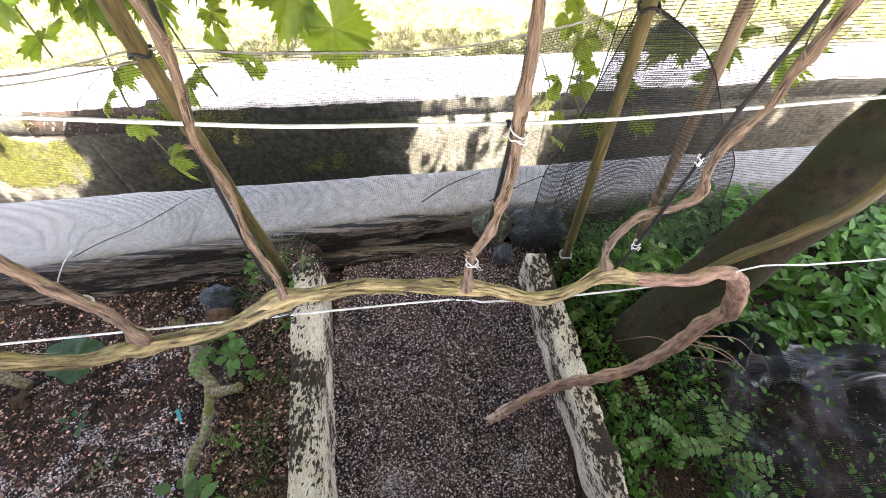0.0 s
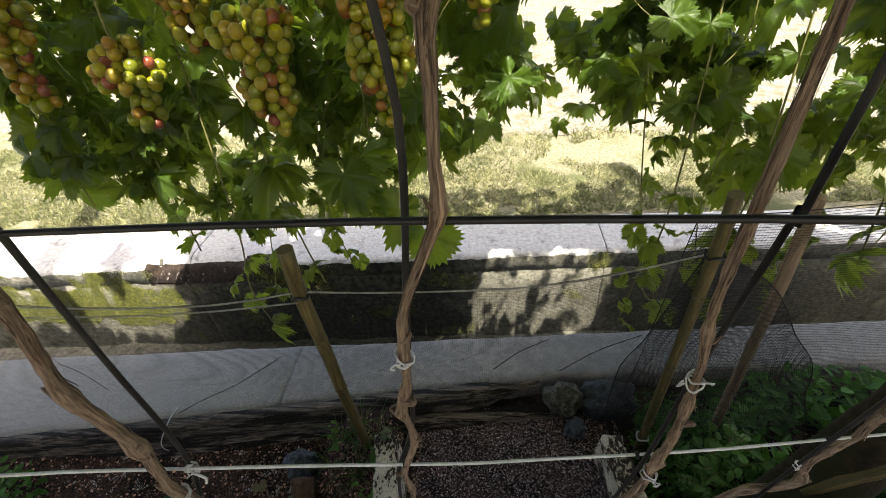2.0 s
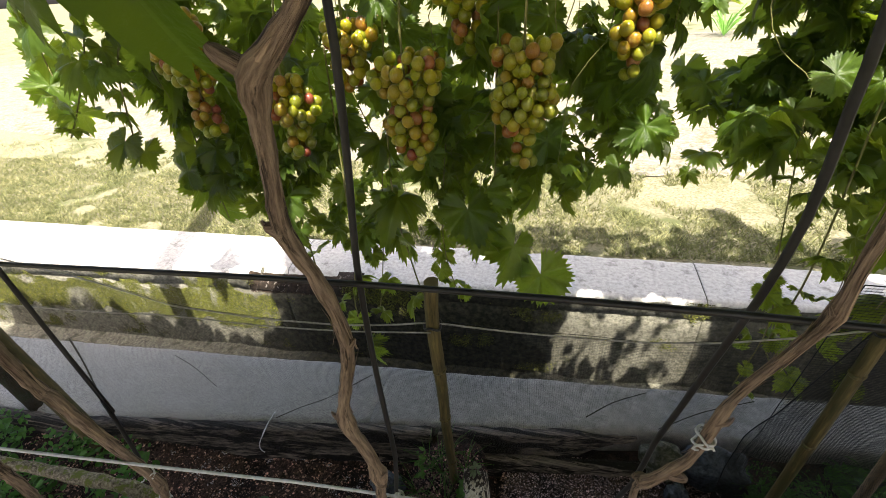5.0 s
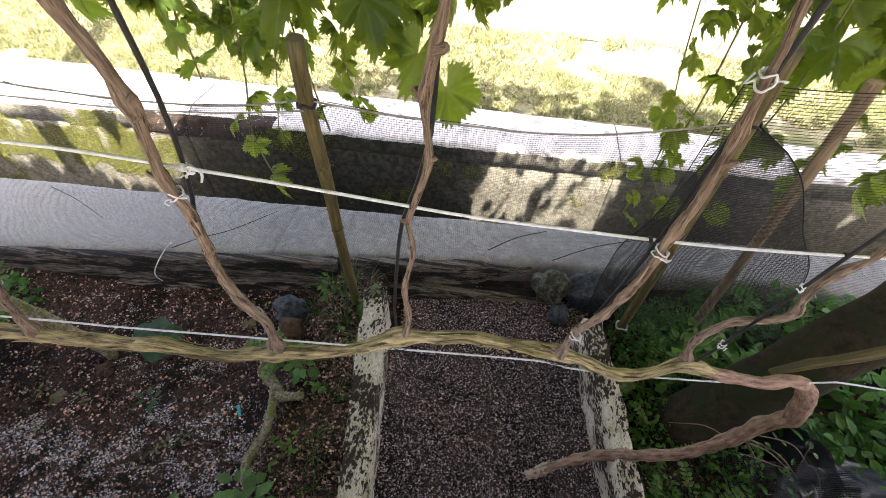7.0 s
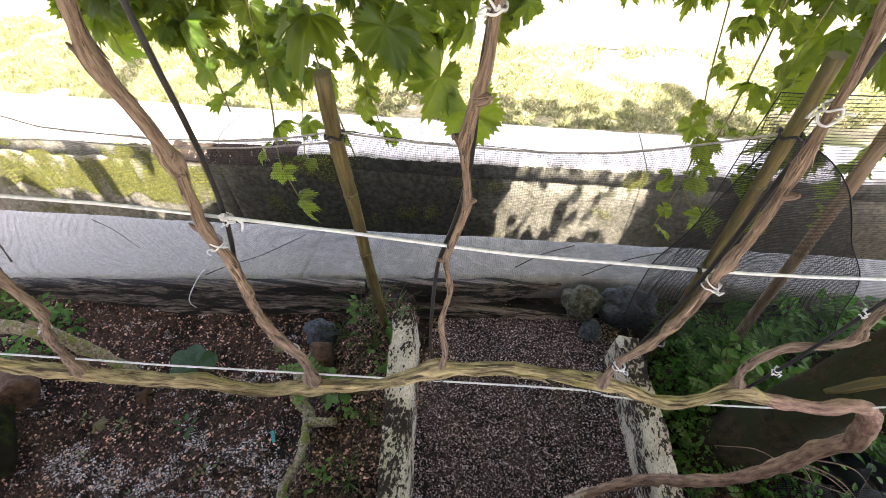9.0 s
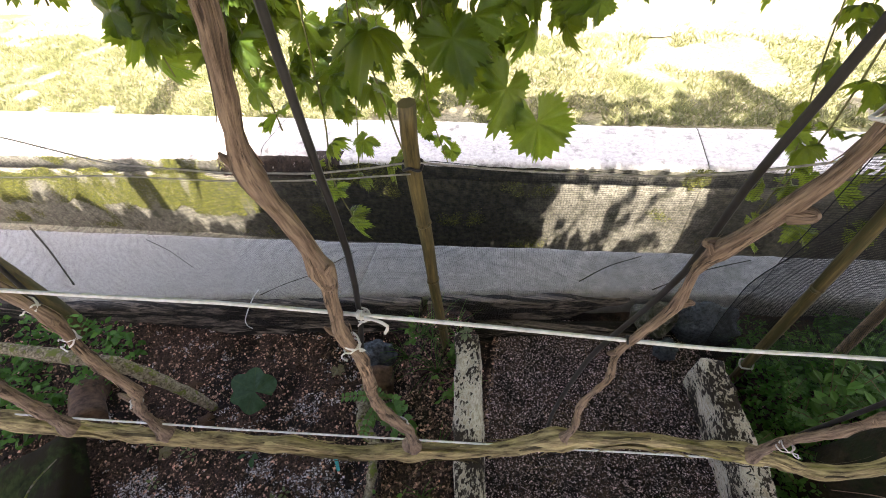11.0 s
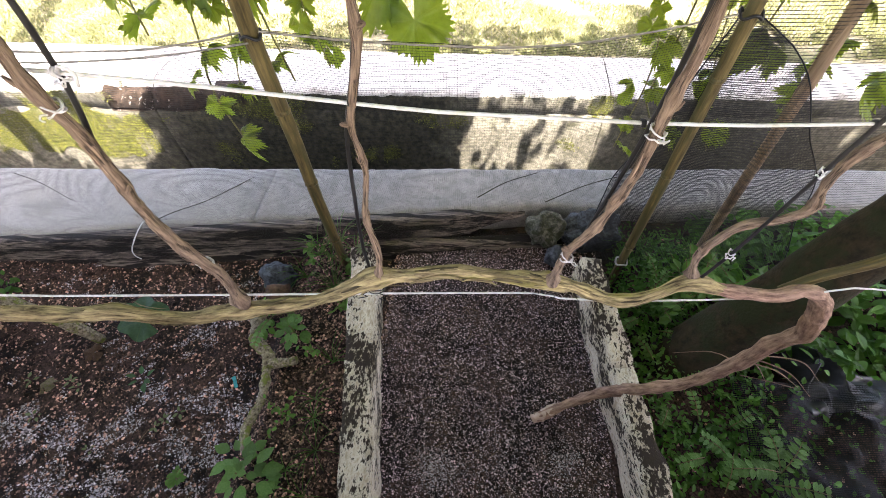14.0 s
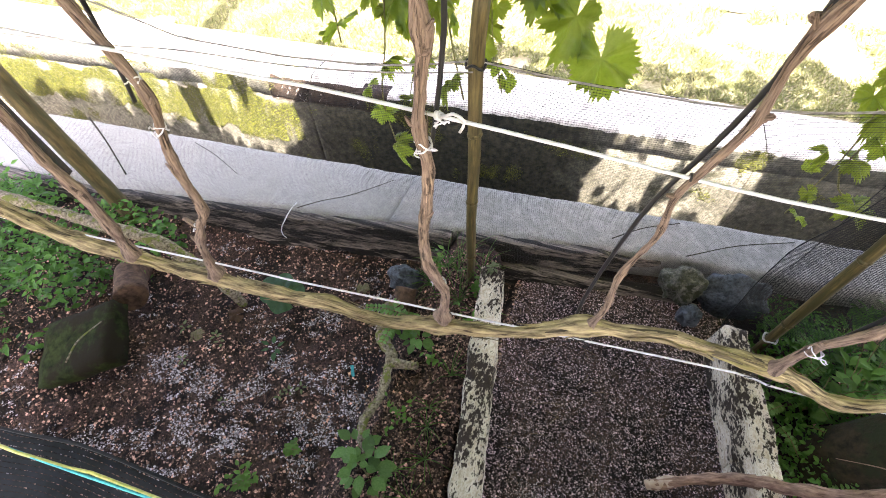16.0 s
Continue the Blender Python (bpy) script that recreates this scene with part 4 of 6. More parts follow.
for i, (x, y, z, r) in enumerate(((-0.222, 0.2475, 0.868, 0.0078), (-0.215, 0.260, 0.88, 0.005), (-0.036, 0.249, 1.026, 0.0062), (0.126, 0.294, 0.836, 0.0078), (0.279, 0.338, 0.775, 0.0032), (-0.434, 0.2315, 0.846, 0.0065), (-0.083, 0.302, 0.622, 0.0165), (0.101, 0.326, 0.606, 0.0125), (-0.226, 0.270, 0.688, 0.0075), (0.104, 0.312, 0.68, 0.008), (-0.427, 0.2305, 0.888, 0.0055), (0.272, 0.348, 0.657, 0.005), (0.116, 0.275, 0.979, 0.0065), (-0.474, 0.236, 0.716, 0.006))):
    knot((x, y, z), r, i, M_BLACK if i in (6, 7) else M_TAPE, label="black tie round the cordon" if i in (6, 7) else "knotted white tape tied round a cane")


# ---- nets ----
def net_sheet(name, f, nu, nv, width, label, su=40, sv=16, material=None):
    """A knitted net: f(u, v) gives the sheet; each thread is a thin ribbon on it."""
    verts, faces = [], []

    def ribbon(line, side):
        n0 = len(verts)
        for p, s in zip(line, side):
            verts.append(tuple(p - s))
            verts.append(tuple(p + s))
        for i in range(len(line) - 1):
            a = n0 + 2 * i
            faces.append((a, a + 1, a + 3, a + 2))

    for j in range(nv + 1):
        v = j / nv
        line = [Vector(f(i / su, v)) for i in range(su + 1)]
        ribbon(line, [(Vector(f(i / su, v + 0.01)) - p).normalized() * width / 2 for i, p in enumerate(line)])
    for i in range(nu + 1):
        u = i / nu
        line = [Vector(f(u, j / sv)) + Vector((0, -0.0004, 0)) for j in range(sv + 1)]
        ribbon(line, [(Vector(f(u + 0.005, j / sv)) - p).normalized() * width * 0.25 for j, p in enumerate(line)])
    ob = part(name, (verts, faces), material or M_NET)
    for edge, run in (("top_hem", [f(k / 60, 0.0) for k in range(61)]), ("side_hem", [f(1.0, k / 16) for k in range(17)]), ("side_hem", [f(0.0, k / 16) for k in range(17)])):
        part(edge, bar([(*p, min(0.0012, width * 0.9)) for p in run], segs=5, step=0.03), M_NETBLACK, ob)
    return tagged(ob, label, "net")


def net_top(x):
    if x < -0.297:
        return float(np.interp(x, (-2.0, -1.5, -1.04, -0.84, -0.63, -0.47, -0.38, -0.297), (0.86, 0.81, 0.742, 0.697, 0.694, 0.703, 0.717, 0.735)))
    return float(np.interp(x, (-0.297, -0.17, -0.06, 0.05, 0.15, 0.245, 0.36), (0.735, 0.717, 0.706, 0.698, 0.701, 0.714, 0.735)))


def net_y(x):
    return 0.604 if x < -0.297 else 0.604 + 0.145 * (x + 0.297)


def net_main(u, v):
    x = -1.78 + 2.14 * u
    w = 0.008 * noise.noise(Vector((x * 6, v * 3, 1)))
    y0 = net_y(x) + 0.006
    y = y0 + v ** 1.5 * (ledge_front(x) - 0.05 - y0) + w
    return (x, y, net_top(x) * (1 - v) + 0.03 * v + w * 0.4)


def net_east(u, v):
    z = 0.735 - 0.69 * v
    lo = float(np.interp(z, (0.04, 0.135, 0.275, 0.40, 0.48, 0.735), (0.30, 0.288, 0.277, 0.283, 0.31, 0.35)))
    hi = float(np.interp(z, (0.04, 0.22, 0.347, 0.447, 0.515, 0.635, 0.709, 0.735), (0.80, 0.73, 0.678, 0.636, 0.578, 0.502, 0.421, 0.37)))
    x = lo + (hi - lo) * u
    w = 0.02 * noise.noise(Vector((x * 8, z * 5, 5)))
    return (x, 0.70 + 0.07 * v + w * min(1.0, 4 * v), z)


def net_end(u, v):
    x = 0.36 + 1.5 * u
    w = 0.012 * noise.noise(Vector((x * 5, v * 4, 9)))
    return (x, 0.77 + 0.1 * v + w + 0.06 * u, (0.70 + 0.06 * u) * (1 - v) + 0.06)


net_sheet("shade_net", net_main, 520, 170, 0.00056, "black knitted shade net hung along the ledge")
net_sheet("shade_net", net_east, 120, 190, 0.0013, "folded black shade net tied to a bamboo stake")
net_sheet("shade_net", net_end, 250, 110, 0.0011, "black shade net continuing beside the ledge")
wire("net_wire", [(x, net_y(x), net_top(x) + 0.002) for x in np.linspace(-1.78, 0.36, 40)], 0.0016, M_WIRE, "thin sagging wire along the net top")
wire("net_wire", [(-1.78, 0.59, 0.63), (-1.13, 0.595, 0.656), (-0.86, 0.598, 0.677), (-0.63, 0.598, 0.684), (-0.45, 0.597, 0.70), (-0.297, 0.59, 0.728)], 0.0014, M_WIRE, "thin second wire to the bamboo stake")


# ---- leaves ----
def leaf_mesh(seed, teeth=True, n=70):
    """A shallowly lobed, sharply toothed vine leaf of width about 1; the stalk joins at the origin, the tip points along +y."""
    q = random.Random(seed)
    lobes = ((0, 1.0, 25), (54, 0.93, 23), (-54, 0.93, 23), (112, 0.80, 30), (-112, 0.80, 30))
    lobes = [(a + q.uniform(-8, 8), r * q.uniform(0.86, 1.12), w * q.uniform(0.85, 1.15)) for a, r, w in lobes]
    base = q.uniform(0.50, 0.66)
    verts, faces = [(0, 0, 0)], []
    droop, fold, curl = q.uniform(0.2, 1.1), q.uniform(0.1, 0.55), q.uniform(-0.8, 0.8)
    phase = q.uniform(0, 6.283)
    off = Vector((seed * 3.7, seed * 1.3, 0))
    for ring in (0.42, 0.78, 1.0):
        for i in range(n):
            a = -165 + 330 * i / (n - 1)
            r = base + max((rr - base) * math.exp(-((a - la) / w) ** 2) for la, rr, w in lobes)
            if ring == 1.0 and teeth:
                r *= (1.085, 0.9)[i % 2] * q.uniform(0.95, 1.05)
            r *= ring * 0.6
            x, y = r * math.sin(radians(a)), r * math.cos(radians(a))
            z = -droop * (x * x + y * y) * 1.5 + fold * abs(math.sin(radians(a * 3.2))) * r * 0.6 + curl * x * abs(x) * 0.9 + 0.07 * ring * math.sin(radians(a * 5) + phase) + 0.05 * noise.noise(Vector((x * 7, y * 7, 0)) + off)
            verts.append((x, y, z))
    for i in range(n - 1):
        faces.append((0, 2 + i, 1 + i))
        for k in (0, 1):
            b = 1 + n * k
            faces.append((b + i, b + i + 1, b + n + i + 1, b + n + i))
    me = bpy.data.meshes.new("leaf")
    me.from_pydata(verts, [], faces)
    me.materials.append(M_LEAF)
    for p in me.polygons:
        p.use_smooth = True
    return me


LEAVES = [leaf_mesh(i) for i in range(14)]
LEAF_SPOTS = []
HANGERS = []
for where, hx in (("west", -1.1), ("west", -0.35), ("east", 0.5)):
    h = place("hanging_vine", "leafy grapevine shoots hanging over the ditch" + (" with ripening bunches" if where == "west" else " in the shade"), "vine", (hx, 1.15, 1.9), "hanging vines")
    HANGERS.append(h)
bpy.context.view_layer.update()
HANG_INV = [h.matrix_world.inverted() for h in HANGERS]


def hang(ob, x):
    """Put a part under the vine it grows from."""
    k = 0 if x < -0.7 else 1 if x < 0.1 else 2
    ob.parent, ob.matrix_parent_inverse = HANGERS[k], HANG_INV[k]
    return ob


def hang_leaf(at, size, face=None, tip=None):
    """One leaf: face is where its upper side looks, tip where it points."""
    face = Vector(face or (rng.uniform(-0.7, 0.7), rng.uniform(-1.0, 0.5), rng.uniform(0.1, 1.0))).normalized()
    tip = Vector(tip or (rng.uniform(-0.6, 0.6), rng.uniform(-0.4, 0.4), -1.0))
    y = (tip - face * tip.dot(face)).normalized()
    x = y.cross(face)
    LEAF_SPOTS.append((rng.choice(LEAVES), Matrix.Translation(at) @ Matrix((x, y, face)).transposed().to_4x4() @ Matrix.Diagonal((size, size, size, 1))))


def settle_leaves():
    """The 300 leaves nearest the beds stay single on each vine, the rest become one leafy mass."""
    for k in range(3):
        mine = [s for s in LEAF_SPOTS if (0 if s[1].translation.x < -0.7 else 1 if s[1].translation.x < 0.1 else 2) == k]
        mine.sort(key=lambda s: s[1].translation.y + 0.5 * s[1].translation.z)
        for me, m in mine[:300]:
            ob = new("leaf", me)
            ob.parent, ob.matrix_parent_inverse, ob.matrix_basis = HANGERS[k], HANG_INV[k], m
        verts, faces, n = [], [], 0
        for me, m in mine[300:]:
            a = np.array(m)
            base = np.array([v.co[:] for v in me.vertices])
            verts.append(base @ a[:3, :3].T + a[:3, 3])
            faces += [tuple(q + n for q in p.vertices) for p in me.polygons]
            n += len(base)
        if verts:
            ob = smooth(part("foliage", (np.concatenate(verts).tolist(), faces), M_LEAFMASS))
            ob["kind"] = "stuff"
            ob.parent, ob.matrix_parent_inverse = HANGERS[k], HANG_INV[k]


def lowest(x):
    """How low the leaf curtain hangs along the ditch."""
    xs = (-3.0, -1.9, -1.58, -1.32, -1.08, -0.83, -0.6, -0.43, -0.26, -0.1, 0.0, 0.26, 0.4, 0.61, 1.0, 2.0)
    zs = (1.5, 1.2, 0.84, 0.72, 0.68, 0.62, 0.57, 0.64, 0.66, 0.68, 0.71, 0.70, 0.66, 0.63, 0.60, 0.75)
    return float(np.interp(x, xs, zs))


def shoot(pts, leaves, size=0.115, r=0.0022):
    """A green shoot as a thin bar with leaves on it."""
    ob = part("shoot", bar([(*p, r) for p in pts], segs=5, step=0.04), M_STEM)
    hang(ob, pts[0][0])
    sp = spline(pts, 0.02)
    for i in range(leaves):
        p = sp[int((i + 0.6) / leaves * (len(sp) - 1))]
        hang_leaf((p[0] + rng.uniform(-0.03, 0.03), p[1] + rng.uniform(-0.04, 0.02), p[2]), size * rng.uniform(0.8, 1.4))


# shoots that hang low in front of the wall
shoot([(-0.46, 1.0, 1.25), (-0.50, 0.99, 0.8), (-0.47, 0.97, 0.6), (-0.43, 0.95, 0.45)], 6)
shoot([(-0.62, 1.02, 1.1), (-0.64, 0.99, 0.6), (-0.67, 0.98, 0.40), (-0.64, 0.98, 0.22)], 10, 0.07)
shoot([(-0.24, 1.0, 1.2), (-0.25, 0.99, 0.8), (-0.21, 0.98, 0.64), (-0.12, 0.98, 0.56)], 6, 0.11)
shoot([(0.42, 1.05, 1.2), (0.41, 1.0, 0.8), (0.40, 0.98, 0.6), (0.38, 0.97, 0.42), (0.46, 0.97, 0.33)], 8, 0.058)
shoot([(0.55, 1.0, 1.1), (0.56, 0.98, 0.7), (0.52, 0.97, 0.48)], 3, 0.10)
shoot([(0.8, 1.0, 1.1), (0.82, 0.98, 0.7), (0.86, 0.97, 0.42)], 4, 0.10)
shoot([(-0.85, 1.1, 1.2), (-0.82, 1.05, 0.8), (-0.78, 1.0, 0.52)], 8, 0.115)
shoot([(-1.15, 1.15, 1.3), (-1.13, 1.1, 0.9), (-1.1, 1.08, 0.62)], 7, 0.115)
shoot([(-1.6, 1.15, 1.3), (-1.58, 1.12, 0.9)], 5, 0.13)
shoot([(0.30, 1.0, 0.95), (0.33, 0.98, 0.7), (0.36, 0.96, 0.5), (0.34, 0.96, 0.30)], 14, 0.048, 0.0016)
shoot([(0.50, 1.02, 0.9), (0.47, 0.99, 0.66), (0.50, 0.97, 0.46), (0.56, 0.96, 0.30)], 12, 0.046, 0.0016)
shoot([(0.92, 1.02, 0.95), (0.88, 0.98, 0.66), (0.83, 0.96, 0.46)], 6, 0.06, 0.0014)
shoot([(0.72, 1.02, 0.9), (0.70, 0.98, 0.62), (0.66, 0.96, 0.38)], 9, 0.052, 0.0014)
shoot([(-0.36, 1.02, 0.95), (-0.38, 0.98, 0.66), (-0.34, 0.96, 0.48)], 12, 0.055, 0.0014)
shoot([(-0.52, 1.02, 0.9), (-0.55, 0.98, 0.6), (-0.58, 0.96, 0.42)], 10, 0.055, 0.0014)
hang_leaf((-0.30, 0.92, 0.78), 0.13, (0.1, -0.8, 0.6), (0.2, 0, -1))
hang_leaf((-0.28, 0.93, 0.72), 0.12, (0.5, -0.3, 0.8), (0.7, 0, -1))
# the curtain above
count = 0
while count < 1800:
    x, z = rng.uniform(-1.95, 1.6), 0.5 + 0.92 * rng.random()
    if z < lowest(x) + 0.03 or noise.noise(Vector((x * 3.2, z * 3.2, 11))) + 0.35 * noise.noise(Vector((x * 9, z * 9, 4))) < (-0.3 if x < 0.05 else -0.4 if x < 0.36 and z > 0.8 else -0.06):
        continue
    if x > -0.35 and z < lowest(x) + 0.16 and rng.random() < 0.55:
        continue
    y = rng.uniform(1.0, 1.4)
    ray_y = 1.65 - 0.42 * (z + 0.18)
    if -0.08 < x - 0.17 * (z + 0.2) < 0.68 and abs(y - ray_y) < 0.13:
        y = ray_y + rng.uniform(0.15, 0.3)
    foot = z - (1.55 - y) / 0.42
    if x - 0.17 * (z - foot) < -1.4 and -0.5 < foot < 1.0:
        continue
    if -1.0 < x < 0.0 and z > 0.88 and rng.random() < 0.62:
        continue
    hang_leaf((x, y, z), rng.uniform(0.045, 0.12) * (1.15 if rng.random() < 0.25 else 1.0))
    count += 1
# bare trailing stems in the curtain
for k in range(34):
    x, z = rng.uniform(-1.5, 1.4), rng.uniform(0.75, 1.3)
    y = rng.uniform(1.0, 1.25)
    dx = rng.uniform(-0.16, 0.16)
    ob = part("tendril", bar([(x, y, z + 0.25, 0.0016), (x + dx * 0.1 + rng.uniform(-0.03, 0.03), y - 0.01, z + 0.15, 0.0015), (x + dx * 0.4 + rng.uniform(-0.03, 0.03), y - 0.02, z + 0.07, 0.0013), (x + dx * 0.8, y - 0.025, z, 0.001), (x + dx * 0.7 + rng.uniform(-0.03, 0.03), y - 0.03, z - rng.uniform(0.05, 0.16), 0.0007)], segs=4, step=0.03), M_STEM)
    hang(ob, x)
# one leaf close by the upper wire
hang_leaf((-0.27, 0.235, 1.265), 0.1, (0.3, -0.8, 0.3), (0.3, 0, -1))
# two leafy shoots at the west end of the curtain
kept = rng.getstate()
shoot([(-1.1, 1.0, 1.4), (-1.2, 0.97, 1.15), (-1.3, 0.95, 1.0), (-1.38, 0.95, 0.92)], 10, 0.095)
shoot([(-1.0, 1.0, 1.3), (-1.12, 0.96, 1.1), (-1.16, 0.95, 0.95), (-1.19, 0.95, 0.84)], 9, 0.085)
rng.setstate(kept)
settle_leaves()


def canopy():
    """The leafy roof of the pergola overhead, as one mass of joined leaves."""
    src = leaf_mesh(91, False, 14)
    base = np.array([v.co[:] for v in src.vertices])
    polys = [tuple(p.vertices) for p in src.polygons]
    verts, faces, n = [], [], 0
    done = 0
    while done < 10500:
        x, y, z = rng.uniform(-3.0, 2.4), rng.uniform(-1.3, 1.45), rng.uniform(1.7, 2.1)
        xs, ys = x - 0.17 * (z - 1.9), y + 0.42 * (z - 1.9)
        if ys > 0.51 and xs < -1.06 + 0.8 * (ys - 0.75) + 0.1 * noise.noise(Vector((ys * 6, 0, 0))):
            continue
        wob = 0.2 * noise.noise(Vector((xs * 5, ys * 5, 2)))
        sunny = 0.1 < xs + wob < 1.0 and 0.56 < ys + 0.5 * wob < 0.92
        thin = ys > (0.42 if -0.7 < xs < 0.2 else 0.56)
        if thin and rng.random() > (0.3 if sunny else 0.6 + 1.2 * wob if ys < 1.12 else 0.5):
            continue
        m = pose(0, 0, 0, rng.uniform(-40, 40), rng.uniform(-40, 40), rng.uniform(0, 360)).to_3x3() * rng.uniform(0.12, 0.19) * (0.32 if sunny else 0.6 if thin else 1.0)
        w = base @ np.array(m).T + np.array((x, y, z))
        verts.append(w)
        faces += [tuple(k + n for k in p) for p in polys]
        n += len(base)
        done += 1
    ob = part("vine_canopy", (np.concatenate(verts).tolist(), faces), M_LEAFMASS)
    return tagged(ob, "dense roof of grape leaves over the pergola", "foliage", kind="stuff")


canopy()
for k, (xa, ya) in enumerate(((-1.39, -0.3), (1.9, -0.3))):
    ob = part("pergola_beam", block(-0.065, 0.065, 0, 2.3, 0, 0.09, 2, 12, 2, 0.004, 8), M_TIMBER)
    ob.matrix_world = pose(xa, ya, 1.68, 0, 0, 21.8)
    tagged(ob, "weathered timber beam of the pergola roof", "beam", "pergola beams")


# ---- bunches of grapes ----
def berry_mesh():
    bm = bmesh.new()
    bmesh.ops.create_uvsphere(bm, u_segments=12, v_segments=8, radius=1)
    for v in bm.verts:
        v.co.z *= 1.1
    for f in bm.faces:
        f.smooth = True
    me = bpy.data.meshes.new("berry")
    bm.to_mesh(me)
    bm.free()
    me.materials.append(M_BERRY)
    return me


BERRY = berry_mesh()


def bunch(x, y, z, w, h, count, seed):
    """A tapering bunch below its stalk: the stem with each berry on it."""
    q = random.Random(seed)
    stem = part("fruit_stalk", bar([(x + 0.01, y + 0.02, z + 0.14, 0.0022), (x, y, z + 0.04, 0.0025), (x, y, z - h * 0.8, 0.0015)], segs=5, step=0.02), M_STEM, None, "bunch of yellow-green grapes with a pink blush")
    hang(stem, -0.5)
    placed = []
    tries = 0
    while len(placed) < count and tries < 6000:
        tries += 1
        t = q.random() ** 0.9
        rad = w / 2 * (0.62 + 0.42 * math.sin(math.pi * min(1, t + 0.2)) + 0.25 * math.sin(t * 11 + seed * 2)) * (1 - 0.4 * t * t)
        a = q.uniform(0, 6.283)
        k = math.sqrt(q.uniform(0.25, 1))
        p = Vector((x + rad * k * math.cos(a), y + rad * k * math.sin(a) * 0.8, z - h * t))
        if any((p - o).length < 0.0178 for o in placed):
            continue
        placed.append(p)
        ob = new("berry", BERRY)
        ob.parent = stem
        s = q.uniform(0.0102, 0.0132)
        ob.matrix_basis = pose(*p, q.uniform(-30, 30), q.uniform(-30, 30), 0) @ Matrix.Diagonal((s, s, s, 1))


for i, (x, y, z, w, h, c) in enumerate(((-0.41, 0.925, 1.095, 0.12, 0.22, 105), (-0.185, 0.92, 1.11, 0.108, 0.22, 98), (-0.672, 0.92, 1.06, 0.105, 0.16, 66), (-0.535, 0.96, 1.15, 0.09, 0.12, 40), (-0.005, 0.96, 1.165, 0.08, 0.125, 36), (-0.89, 0.925, 1.19, 0.115, 0.24, 100), (-0.30, 0.99, 1.21, 0.09, 0.12, 34))):
    bunch(x, y, z, w, h, c, i)


# ---- logs, stump, slab ----
log = part("fallen_branch", bar([(-0.488, 0.545, 0.10, 0.015), (-0.478, 0.50, 0.105, 0.0155), (-0.46, 0.447, 0.105, 0.0155), (-0.425, 0.416, 0.105, 0.014), (-0.418, 0.38, 0.10, 0.0115), (-0.408, 0.32, 0.10, 0.0098), (-0.418, 0.273, 0.10, 0.0102), (-0.413, 0.244, 0.10, 0.0112), (-0.386, 0.212, 0.10, 0.0095)], segs=18, rough=0.5, freq=60, step=0.006), M_LOG)
tagged(log, "crooked lichen-grey dead branch lying on the soil", "branch")
part("fork", bar([(-0.415, 0.40, 0.105, 0.013), (-0.38, 0.405, 0.11, 0.010), (-0.355, 0.41, 0.115, 0.008)], segs=9, rough=0.2, step=0.01), M_LOG, log, "mossy broken fork")

chunk = part("wood_chunk", block(-0.026, 0.026, -0.03, 0.03, -0.05, 0.035, 5, 6, 6, 0.006, 40, None, 0.004), M_TERRA)
chunk.matrix_world = pose(-0.468, 0.588, 0.065, 12, 6, 14)
smooth(tagged(chunk, "broken reddish-tan block of wood standing in soil", "wood"))
arm = part("old_branch", bar([(-1.7, 0.35, 0.40, 0.012), (-1.26, 0.41, 0.30, 0.014), (-1.05, 0.43, 0.27, 0.015), (-0.99, 0.445, 0.2, 0.015), (-0.945, 0.455, 0.10, 0.014), (-0.92, 0.46, 0.0, 0.012)], segs=12, rough=0.3, freq=30, step=0.015), M_LOG)
tagged(arm, "olive-brown old vine arm rising from the soil", "branch")

stump = part("stump", bar([(-1.29, 0.47, 0.0, 0.04), (-1.23, 0.41, 0.07, 0.042), (-1.14, 0.335, 0.10, 0.038)], segs=18, rough=0.2, freq=14, step=0.02), M_TERRA)
tagged(stump, "rotten reddish-brown stump among the weeds", "stump")


slab = part("broken_slab", block(-0.10, 0.10, -0.085, 0.085, -0.03, 0.03, 10, 8, 3, 0.006, 22, None, 0.006), M_POT)
slab.matrix_world = pose(-1.17, 0.20, 0.075, 14, -16, 32)
smooth(tagged(slab, "dark green algae-covered broken slab tilted in the weeds", "slab"))
twig = part("dry_twig", bar([(-1.12, 0.14, 0.125, 0.002), (-1.13, 0.19, 0.135, 0.002), (-1.125, 0.25, 0.13, 0.0012)], segs=5, step=0.01), M_LOG)
tagged(twig, "thin pale twig lying on the broken slab", "twig")


# ---- weeds ----
def small_leaf_mesh(long):
    """A pointed oval leaflet, slightly folded, base at the origin."""
    prof = ((0.0, 0.02), (0.2, 0.22), (0.45, 0.30), (0.7, 0.22), (1.0, 0.0))
    v, f = [], []
    for t, w in prof:
        w *= long
        v += [(-w, t, 0.06 * w - 0.25 * t * t), (0, t, -0.05 - 0.25 * t * t), (w, t, 0.06 * w - 0.25 * t * t)]
    for i in range(len(prof) - 1):
        a = 3 * i
        f += [(a, a + 1, a + 4, a + 3), (a + 1, a + 2, a + 5, a + 4)]
    return np.array(v), f


OVAL, OVAL_F = small_leaf_mesh(1.0)
HEART = OVAL * np.array((1.35, 1.0, 1.0))
NARROW, NARROW_F = small_leaf_mesh(0.6)


def leaf_cloud(items, base, polys):
    """Join leaflets: items of (matrix)."""
    verts, faces, n = [], [], 0
    for m in items:
        a = np.array(m)
        verts.append(base @ a[:3, :3].T + a[:3, 3])
        faces += [tuple(k + n for k in p) for p in polys]
        n += len(base)
    return np.concatenate(verts).tolist(), faces


